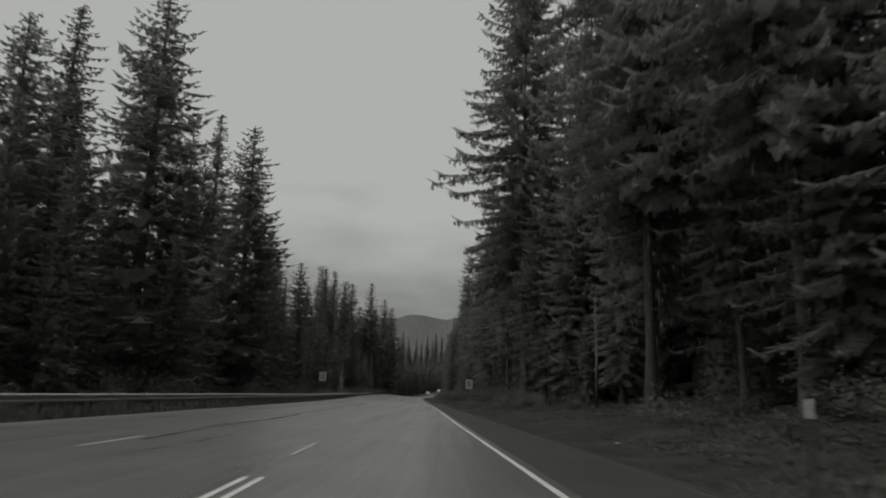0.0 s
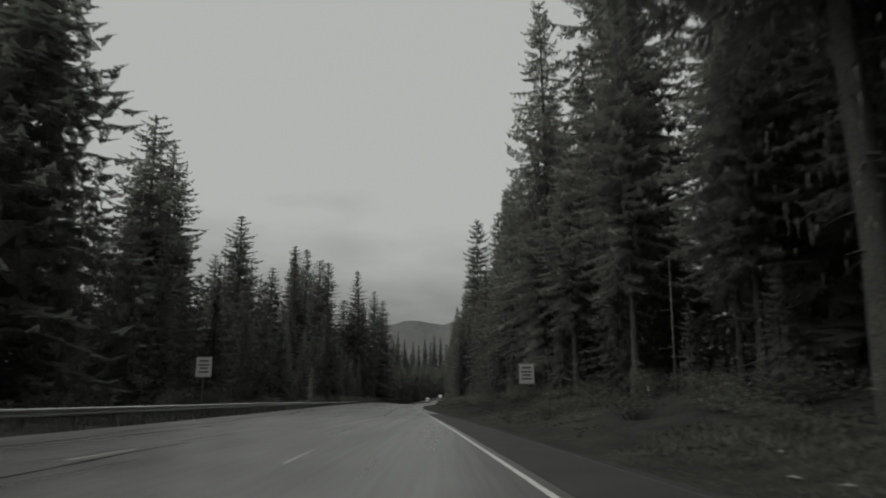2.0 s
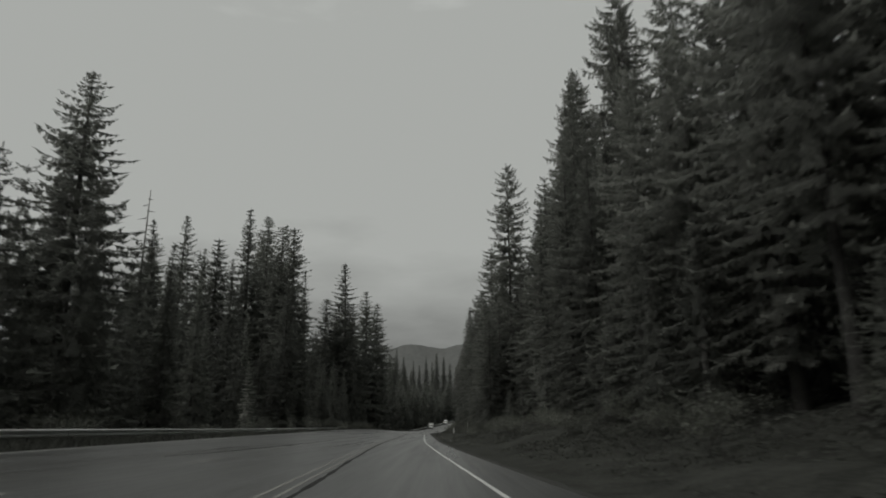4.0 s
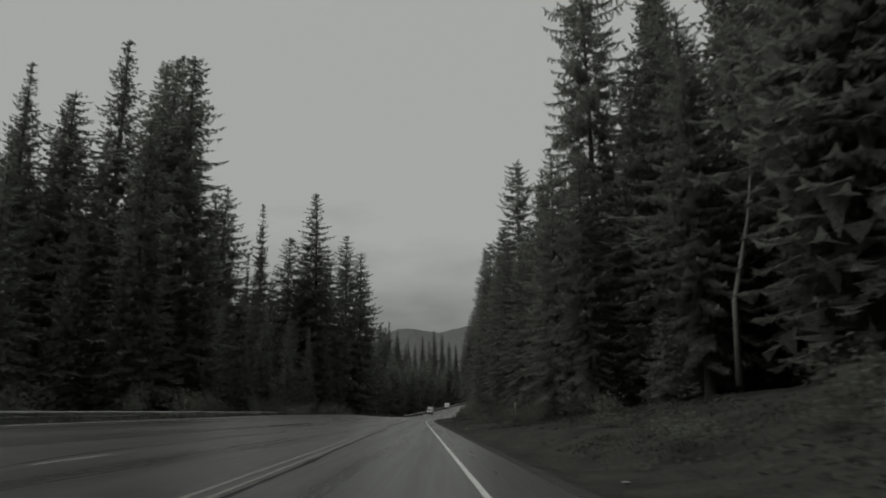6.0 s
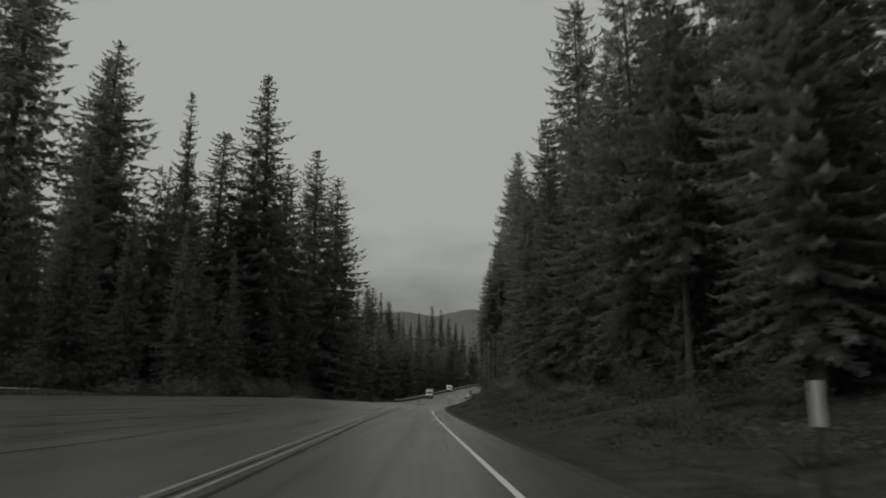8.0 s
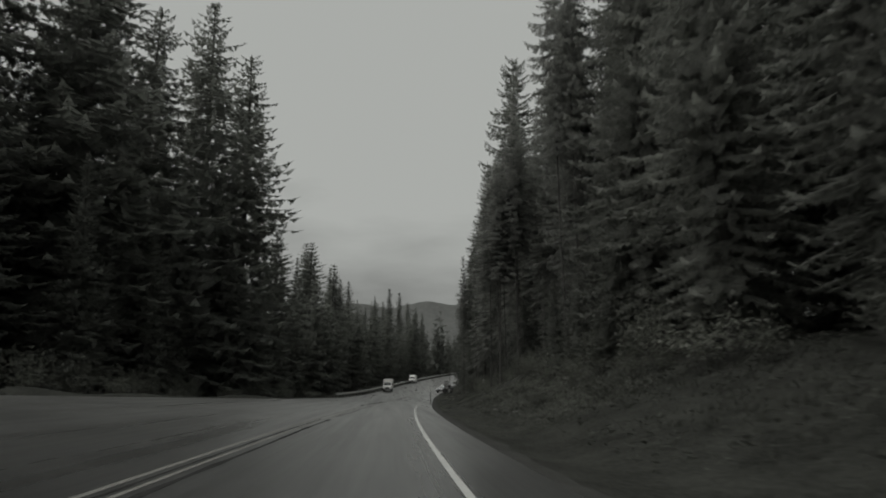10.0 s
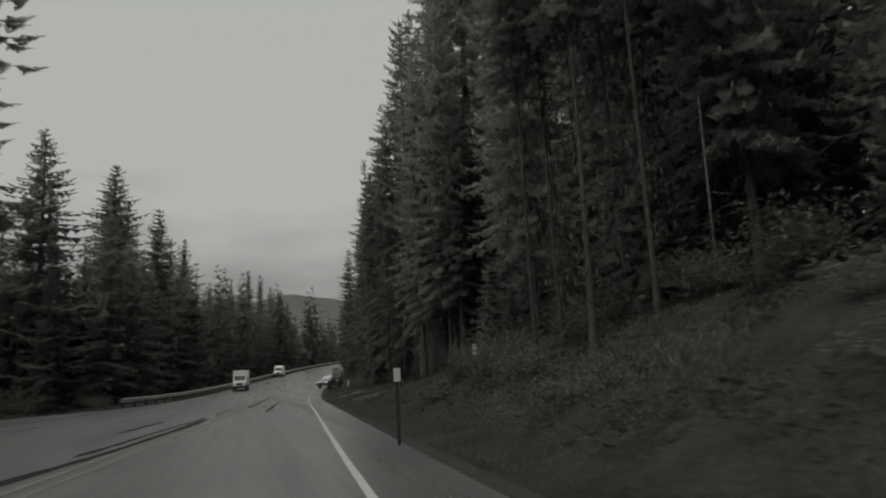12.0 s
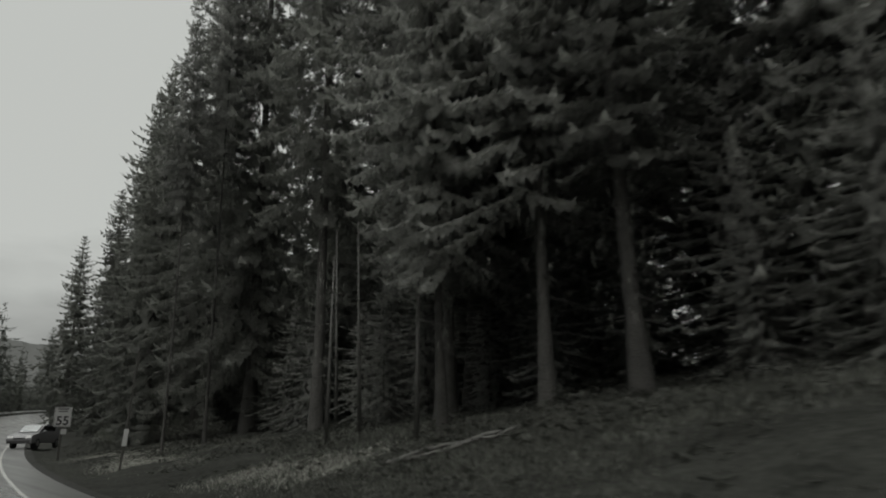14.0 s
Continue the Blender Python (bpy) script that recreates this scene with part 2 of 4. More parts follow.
def place(o, y):
    return float(EDGE_X(y) + o), float(y), float(ground_z(o, y))


def strip(name, offs, ys, mat, lift, parent=None, rough=0.0):
    """A sheet over the land: offs gives the offsets at each y."""
    rows = np.array([offs(y) for y in ys])
    n, k = rows.shape
    y2 = np.repeat(np.asarray(ys, float)[:, None], k, 1)
    z = ground_z(rows, y2) + lift
    x = EDGE_X(y2) + rows
    if rough:
        wide = SHOULDER(np.asarray(ys, float))
        for i in range(n):
            for j in range(k):
                far = min(1.0, max(0.0, (rows[i, j] - wide[i] - 0.3) / 2, (-rows[i, j] - LEFT_EDGE(y2[i, j]) - 0.3) / 2))
                z[i, j] += far * rough * noise.noise((x[i, j] * 0.35, y2[i, j] * 0.35, 0)) + far * rough * 1.6 * noise.noise((x[i, j] * 0.09, y2[i, j] * 0.09, 5))
    verts = np.stack([x, y2, z], -1).reshape(-1, 3)
    quads = [(i * k + j, i * k + j + 1, (i + 1) * k + j + 1, (i + 1) * k + j) for i in range(n - 1) for j in range(k - 1)]
    me = bpy.data.meshes.new(name)
    me.from_pydata(verts.tolist(), [], quads)
    me.polygons.foreach_set("use_smooth", [True] * len(quads))
    me.materials.append(mat)
    ob = new(name, me)
    if parent:
        ob.parent = parent
    return ob


def part(name, bm, mat, parent=None, label=""):
    me = bpy.data.meshes.new(name)
    bm.to_mesh(me)
    bm.free()
    me.materials.append(mat)
    ob = new(name, me)
    if parent:
        ob.parent = parent
    if label:
        ob["label"] = label
    return ob


def thing(name, m, label, category, group="", kind=""):
    ob = new(name)
    ob.matrix_basis = m
    return tagged(ob, label, category, group, kind)


def box(bm, size, at=(0, 0, 0), bevel=0.0, turn=None):
    m = Matrix.Translation(at) @ (turn or Matrix()) @ Matrix.Diagonal((*size, 1))
    made = bmesh.ops.create_cube(bm, size=1, matrix=m)["verts"]
    if bevel:
        edges = {e for v in made for e in v.link_edges}
        bmesh.ops.bevel(bm, geom=list(edges), offset=bevel, segments=2, affect="EDGES", profile=0.5)
    return bm


def rod(bm, a, b, r0, r1=None, seg=10):
    a, b = Vector(a), Vector(b)
    turn = (b - a).to_track_quat("Z", "Y").to_matrix().to_4x4()
    m = Matrix.Translation((a + b) / 2) @ turn
    bmesh.ops.create_cone(bm, cap_ends=True, segments=seg, radius1=r0, radius2=r0 if r1 is None else r1, depth=(b - a).length, matrix=m)
    return bm


def tube(bm, points, radii, seg=9):
    """One closed skin round a bent stem."""
    points = [Vector(p) for p in points]
    rings = []
    for i, p in enumerate(points):
        way = points[min(i + 1, len(points) - 1)] - points[max(i - 1, 0)]
        turn = way.to_track_quat("Z", "Y").to_matrix()
        rings.append([bm.verts.new(p + turn @ Vector((math.cos(6.2832 * j / seg), math.sin(6.2832 * j / seg), 0)) * radii[i] * (1 + 0.06 * math.sin(3 * j + i))) for j in range(seg)])
    for a, b in zip(rings, rings[1:]):
        for j in range(seg):
            bm.faces.new((a[j], a[(j + 1) % seg], b[(j + 1) % seg], b[j]))
    bm.faces.new(rings[0][::-1])
    bm.faces.new(rings[-1])
    for f in bm.faces:
        f.smooth = len(f.verts) == 4
    return bm


# ---- land and road ----
OFFS = np.concatenate([[-700, -450, -280, -180, -120, -85, -65], np.arange(-52, -20, 4.0), np.arange(-20, -11, 1.0), [-9, -6, -4, -2, 0, 1.0], np.arange(1.35, 12, 0.55), np.arange(12.5, 34, 2.5), [40, 55, 80, 120, 180, 280, 450, 700]])
YS = np.concatenate([[-900, -400, -200, -120], np.arange(-80, 470, 2.5), np.arange(470, 620, 6), np.arange(625, 860, 15), [900, 1000, 1200, 1600, 2200, 3200]])
tagged(strip("ground", lambda y: OFFS, YS, M_SOIL, -0.06, rough=0.35), "dark forest floor of needles, soil and low weeds", "ground", kind="structure")
ROAD_Y = np.concatenate([np.arange(-80, 480, 4.0), np.arange(480, 700, 6)])
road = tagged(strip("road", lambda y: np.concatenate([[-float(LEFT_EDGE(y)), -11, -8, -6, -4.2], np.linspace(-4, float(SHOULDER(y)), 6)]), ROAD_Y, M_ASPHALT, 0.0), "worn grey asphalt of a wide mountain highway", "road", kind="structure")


def line(name, off, y0, y1, mat, width=0.12, step=4.0):
    ys = np.arange(y0, y1 + 0.01, step) if y1 - y0 > step else np.array([y0, y1])
    return strip(name, lambda y: np.array([off(y) - width / 2, off(y) + width / 2]), ys, mat, 0.006, road)


strip("paved_shoulder", lambda y: np.array([0.22 + 0.05 * noise.noise((y * 0.2, 1, 0)), float(SHOULDER(y)) - 0.02]), np.arange(-80, 131, 3.0), M_SHOULDER, 0.003, road)["label"] = "darker asphalt of the paved shoulder"
line("edge_line", lambda y: 0.0, -60, 690, M_WHITE, 0.105)["label"] = "solid white edge line"
line("edge_line", lambda y: 0.35 - float(LEFT_EDGE(y)), -60, 300, M_DASH, 0.10)["label"] = "worn white edge line of the far side"
for off in (-4.20, -3.88):
    line("centre_line", lambda y, o=off: o, 112, 690, M_YELLOW, 0.09)["label"] = "worn solid centre line"
for n in range(-3, 9):
    line("lane_dash", lambda y: -3.88, 12.2 * n + 0.5, 12.2 * n + 3.75, M_DASH, 0.10)
for n in range(-3, 18):
    line("lane_dash", lambda y: -7.77, 12.2 * n + 0.75, 12.2 * n + 3.85, M_DASH if n < 11 else M_YELLOW, 0.11)


for off in (-3.87, -3.66):
    line("lane_dash", lambda y, o=off: o, 7.2, 9.3, M_WHITE, 0.09)


def seam(off, y0, y1, width, wave):
    """A dark tar-filled crack that wanders along the lane joint."""
    ys = np.arange(y0, y1, 0.8)
    return strip("tar_seam", lambda y: (lambda c, w: np.array([c - w, c + w]))(off + wave * noise.noise((y * 0.12, off, 0)) * 2, width * (0.35 + 0.65 * abs(noise.noise((y * 0.5, off, 7))) * 1.6)), ys, M_PATCH, 0.004, road)


for off, y0, y1, width, wave in ((-3.66, 118, 255, 0.11, 0.04), (-3.64, 258, 345, 0.10, 0.04), (-3.6, 348, 372, 0.06, 0.05), (-4.5, 372, 397, 0.2, 0.12), (-4.8, 380, 398, 0.12, 0.15), (-5.65, 387, 395, 0.1, 0.1), (-4.02, 414, 441, 0.20, 0.05), (-7.15, 235, 285, 0.045, 0.12), (-4.04, 236, 345, 0.05, 0.01), (-7.4, 15, 80, 0.08, 0.15),
                                 (-9.0, 235, 330, 0.045, 0.5), (-8.0, 165, 235, 0.05, 0.3), (-4.6, 400, 424, 0.09, 0.2), (-2.4, 402, 428, 0.12, 0.05), (-11, 40, 120, 0.08, 0.3)):
    seam(off, y0, y1, width, wave)
tagged(strip("verge", lambda y: float(SHOULDER(y)) + np.array([-0.05, 0.2 + 0.15 * noise.noise((y * 0.3, 0, 0)), 0.5 + 0.3 * noise.noise((y * 0.4, 3, 0))]), np.arange(-80, 600, 1.5), M_GRAVEL, -0.012, rough=0.0), "gravel verge beside the asphalt", "verge", kind="structure")


# ---- trees ----
def leafage(pts, tris, a, b, c):
    k = len(pts)
    pts.extend((a, b, c))
    tris.append((k, k + 1, k + 2))


def conifer_crown(rng, height, base, radius, whorl_step, per_whorl, fine, ragged, taper=0.7, bare=0.14, coarse=False, core=1.0, close=False):
    """Branches in whorls round the stem, each a drooping band of needle sprays with a hanging fringe: points, triangles and normals."""
    pts, tris = [], []
    z = base
    up = np.array([0, 0, 1.0])
    lobe_a, lobe_b = rng.uniform(0, 6.28), rng.uniform(0, 6.28)
    while z < height - 0.4:
        u = (z - base) / (height - base)
        reach = radius * ((1 - u) ** taper * (0.66 + 0.34 * min(1, u * 5)) + 0.035)
        count = per_whorl if u < 0.8 else max(5, per_whorl - 2)
        turn = rng.uniform(0, 6.28)
        if core and u < 0.88:
            for i in range(4 if coarse else ((20 if fine else 9) if u < 0.55 else 9)):
                phi = turn + 1.1 * i + rng.uniform(-0.5, 0.5)
                r, w = reach * rng.uniform(0.24 if u < 0.55 else 0.12, 0.62 if u < 0.55 else 0.42) * core, reach * (rng.uniform(0.07, 0.15) if fine else rng.uniform(0.10, 0.2 if u < 0.55 else 0.26)) * core
                c, q = np.array([math.cos(phi), math.sin(phi), 0]), np.array([-math.sin(phi), math.cos(phi), 0])
                leafage(pts, tris, c * r * 0.8 + q * w + up * z, c * r - q * w * rng.uniform(0.4, 1) + up * (z - 0.15 * r), c * r * rng.uniform(0.7, 1.0) + up * (z + (0.7 if fine else 1.0) * whorl_step * rng.choice((-1.7, -1.2, -0.7, 0.7, 1.2) if u < 0.7 else (-0.9, -0.6, 0.6))))
        for i in range(count):
            if rng.random() < ragged * 0.4:
                continue
            phi = turn + 6.283 * i / count + rng.uniform(-0.4, 0.4)
            lobe = 1 + 0.16 * math.sin(2 * phi + lobe_a + z * 0.37) + 0.12 * math.sin(3 * phi + lobe_b - z * 0.61)
            L = reach * lobe * (rng.uniform(0.68, 1.05) if rng.random() > ragged * 0.6 else rng.uniform(1.0, 1.12))
            rise = 0.70 * u - 0.20 + rng.uniform(-0.10, 0.10)
            droop = 0.52 - 0.22 * u + rng.uniform(0, 0.15)
            d, s = np.array([math.cos(phi), math.sin(phi), 0]), np.array([-math.sin(phi), math.cos(phi), 0])
            segs = (2 if whorl_step > 2.5 else 4) if coarse else (3 if L < 1.3 else ((8 if close else 6) if fine else 5))
            start = up * (z + rng.uniform(-0.2, 0.2) * whorl_step)
            spine = []
            for q in range(segs + 1):
                w = q / segs
                spine.append(start + d * (L * w) + up * (L * (rise * w - droop * w * w + 0.34 * w ** 3)))
            for q in range(segs):
                w = (q + 0.6) / segs
                a, b = spine[q], spine[q + 1]
                step = b - a
                if w < bare and not coarse:
                    leafage(pts, tris, a + up * 0.03, a - up * 0.03, b)
                    continue
                span = min(0.8 if fine else 0.95, max(0.18, (0.44 if coarse else 0.36) * L * (1.1 - w) ** 0.7 * min(1, 0.5 + 1.5 * w)))
                hang = min(0.62 * whorl_step, 0.16 + 0.55 * span) * (0.7 if u > 0.6 else 1.0) * (0.75 if fine else 1.0)
                leafage(pts, tris, a + up * 0.07, b + up * 0.04, a + step * rng.uniform(0.3, 0.8) + s * rng.uniform(-0.3, 0.3) * span - up * hang * rng.uniform(0.6, 1.3))
                for side in (-1, 1):
                    for h in range(1 if coarse or not fine else 2):
                        out = span * rng.uniform(0.6, 1.2)
                        m = a + step * (0.5 * h + rng.uniform(0, 0.3))
                        tip = m + s * (side * out) + d * (out * rng.uniform(0.35, 0.95)) - up * (out * rng.uniform(0.05, 0.5))
                        leafage(pts, tris, m, m + step * (0.95 if not fine else 0.55), tip)
                        if not coarse:
                            leafage(pts, tris, m + step * 0.3, tip, m * 0.45 + tip * 0.55 - up * hang * rng.uniform(0.6, 1.25))
            e = spine[-1]
            leafage(pts, tris, e + s * 0.05 * L - d * 0.05 * L, e - s * 0.05 * L - d * 0.05 * L, e + d * 0.10 * L + up * 0.07 * L)
        z += whorl_step * rng.uniform(0.75, 1.25) * (0.92 if u < 0.45 else 1.0 if u < 0.85 else 0.72)
    for i in range(5):
        phi = i * 1.26
        r = np.array([math.cos(phi), math.sin(phi), 0]) * 0.12
        leafage(pts, tris, up * (height - 1.3) + r, up * (height - 1.3) - r * 0.4, up * height)
    return soft_crown(np.array(pts), np.array(tris), rng)


def soft_crown(pts, tris, rng):
    """Needles point every way, so a spray is shaded by the way out of the crown more than by its own plane."""
    corner = pts[tris]
    mid = corner.mean(1)
    face = np.cross(corner[:, 1] - corner[:, 0], corner[:, 2] - corner[:, 0])
    face /= np.linalg.norm(face, axis=1, keepdims=True) + 1e-9
    out = mid * (1, 1, 0)
    out /= np.linalg.norm(out, axis=1, keepdims=True) + 1e-6
    out += (0, 0, 0.55)
    back = (face * out).sum(1) < 0
    tris = tris.copy()
    tris[back] = tris[back][:, ::-1]
    face[back] *= -1
    soft = out * 0.9 + face * 0.55
    soft /= np.linalg.norm(soft, axis=1, keepdims=True)
    normals = np.zeros_like(pts)
    normals[tris] = soft[:, None, :]
    return pts, tris, normals


def hanging_lichen(rng, height, radius):
    """Pale wisps on the dead lower twigs of an old fir."""
    pts, tris = [], []
    for i in range(900):
        z, phi, r = height * rng.uniform(0.08, 0.6), rng.uniform(0, 6.28), radius * rng.uniform(0.08, 0.5)
        c = np.array([math.cos(phi) * r, math.sin(phi) * r, z - 0.1 * r])
        side = np.array([-math.sin(phi), math.cos(phi), 0]) * rng.uniform(0.008, 0.022)
        out = np.array([math.cos(phi), math.sin(phi), 0]) * rng.uniform(-0.02, 0.03)
        leafage(pts, tris, c - side, c + side + out, c + out * 0.5 - np.array([0, 0, rng.uniform(0.12, 0.55)]))
    return np.array(pts), tris


def mesh_of(name, pts, tris, mat, normals=None):
    me = bpy.data.meshes.new(name)
    me.from_pydata(np.asarray(pts).tolist(), [], np.asarray(tris).tolist(), shade_flat=normals is None)
    if normals is not None:
        me.normals_split_custom_set_from_vertices(normals.tolist())
    me.materials.append(mat)
    return me


def trunk_mesh(rng, height, r0, bend=0.15, stubs=0, stub_top=0.4):
    pts, faces = [], []
    rings, seg = 12, 9
    lean = np.array([rng.uniform(-bend, bend), rng.uniform(-bend, bend)])
    for i in range(rings):
        w = i / (rings - 1)
        r = r0 * (1 - 0.93 * w ** 0.9) * (1 + 0.55 * max(0, 0.06 - w) / 0.06)
        c = lean * math.sin(w * 3.1) * 1.2
        for j in range(seg):
            a = 2 * math.pi * j / seg
            rr = r * (1 + 0.07 * math.sin(3 * a + i))
            pts.append((c[0] + rr * math.cos(a), c[1] + rr * math.sin(a), -0.6 + w * (height + 0.3)))
    for i in range(rings - 1):
        for j in range(seg):
            k = (j + 1) % seg
            faces.append((i * seg + j, i * seg + k, (i + 1) * seg + k, (i + 1) * seg + j))
    for n in range(stubs):
        z, phi, L = height * rng.uniform(0.06, stub_top), rng.uniform(0, 6.28), rng.uniform(0.3, 1.5)
        d = np.array([math.cos(phi), math.sin(phi), rng.uniform(-0.35, 0.1)])
        b0 = len(pts)
        for q, r in ((0.1, 0.045), (0.6, 0.025), (1.0, 0.008)):
            c = np.array([0, 0, z]) + d * L * q + np.array([0, 0, -0.15 * L * q * q])
            for j in range(3):
                a = j * 2.09
                pts.append(tuple(c + np.array([-d[1] * math.cos(a) * r, d[0] * math.cos(a) * r, math.sin(a) * r])))
        for q in range(2):
            for j in range(3):
                k = (j + 1) % 3
                faces.append((b0 + q * 3 + j, b0 + q * 3 + k, b0 + q * 3 + 3 + k, b0 + q * 3 + 3 + j))
    me = bpy.data.meshes.new("trunk")
    me.from_pydata([tuple(map(float, p)) for p in pts], [], faces)
    me.polygons.foreach_set("use_smooth", [True] * len(faces))
    me.materials.append(M_BARK)
    return me


TREE_KINDS = {
    # kind: height, crown base share, radius, whorl step, branches a whorl, fine, ragged, taper, trunk radius, stubs, label
    "edge": (40, 0.03, 6.2, 1.12, 9, False, 0.12, 0.72, 0.45, 6, "tall dark fir with drooping branches down to the ground"),
    "spire": (40, 0.05, 4.6, 0.94, 8, False, 0.20, 0.78, 0.38, 8, "slim dark fir with ragged short branches and a pointed top"),
    "column": (40, 0.06, 3.7, 0.84, 8, False, 0.30, 0.45, 0.40, 10, "old columnar fir with uneven tufted branches"),
    "near": (40, 0.10, 6.2, 1.22, 9, True, 0.20, 0.66, 0.40, 18, "broad dark fir at the roadside with hanging branches"),
    "tall": (40, 0.26, 5.4, 1.05, 7, True, 0.25, 0.60, 0.34, 40, "tall fir with a long bare trunk and high crown"),
    "broad": (40, 0.12, 6.6, 1.15, 9, True, 0.16, 0.50, 0.48, 14, "broad old fir with wide layered branches"),
    "pole": (40, 0.48, 3.8, 0.90, 7, True, 0.28, 0.60, 0.145, 60, "tall bare-trunked fir with a thin high crown"),
    "young": (40, 0.02, 11.0, 2.0, 9, False, 0.15, 0.80, 0.45, 0, "young fir with feathery low branches"),
    "grey": (40, 0.16, 5.2, 0.90, 8, True, 0.22, 0.55, 0.24, 44, "grey lichen-draped fir with dead lower twigs"),
    "canopy": (40, 0.25, 6.6, 0.90, 9, True, 0.16, 0.40, 0.30, 30, "old fir with a bare lower trunk and a wide heavy crown"),
    "close": (40, 0.14, 6.6, 0.92, 9, True, 0.16, 0.52, 0.31, 24, "broad old fir leaning its branches over the shoulder"),
}
TREE_KINDS["sapling"] = (40, 0.02, 10.0, 2.0, 9, True, 0.3, 0.80, 0.40, 30, "young lichen-grey fir with feathery low branches")
TREE_KINDS["pale"] = (40, 0.04, 5.6, 1.6, 8, True, 0.4, 0.8, 0.40, 30, "small pale lichened fir standing before the dark forest")
TREES = {}


def first_tree(kind, variant):
    rng = random.Random(hash_of(kind) * 31 + variant * 7 + 3)
    h, cb, rad, step, per, fine, ragged, taper, tr, stubs, label = TREE_KINDS[kind]
    pts, tris, normals = conifer_crown(rng, h, h * cb, rad * rng.uniform(0.92, 1.08), step, per, fine, ragged, taper * rng.uniform(0.9, 1.1), core=0.75 if fine else 1.1, close=kind in ("close", "canopy"))
    parts = [("trunk", trunk_mesh(rng, h, tr, 0.2, stubs, 0.5)), ("crown", mesh_of("crown", pts, tris, M_PALE if kind == "pale" else M_LICHENFIR if kind in ("pole", "grey", "sapling") else M_SPRAYS if fine else M_NEEDLES, normals))]
    if kind in ("tall", "canopy", "close", "pole", "grey"):
        parts.append(("lichen", mesh_of("lichen", *hanging_lichen(rng, h, rad), M_PALE)))
    return parts, label, h


def hash_of(word):
    return sum((i + 1) * ord(c) for i, c in enumerate(word))


def tree(kind, o=None, y=0.0, height=30.0, variant=0, x=None, spread=1.0, top=None, label=""):
    """One conifer on the land, by offset from the edge line or by x. top: height of its tip above zero."""
    if (kind, variant) not in TREES:
        TREES[kind, variant] = first_tree(kind, variant)
    parts, words, h = TREES[kind, variant]
    if o is None:
        o = x - float(EDGE_X(y))
    px, py, pz = place(o, y)
    if top is not None:
        height = top - pz
    k = height / h
    turn = ((px * 12.9 + py * 78.2) % 1) * 6.283
    m = Matrix.Translation((px, py, pz - 0.1)) @ Matrix.Rotation(turn, 4, "Z") @ Matrix.Diagonal((k * spread, k * spread, k, 1))
    ob = thing("conifer", m, label or words, "tree", "conifers along the highway")
    for name, me in parts:
        piece = new(name, me)
        piece.parent = ob
        if name == "lichen":
            tagged(piece, "pale hanging lichen on dead twigs", kind="stuff")
    return ob


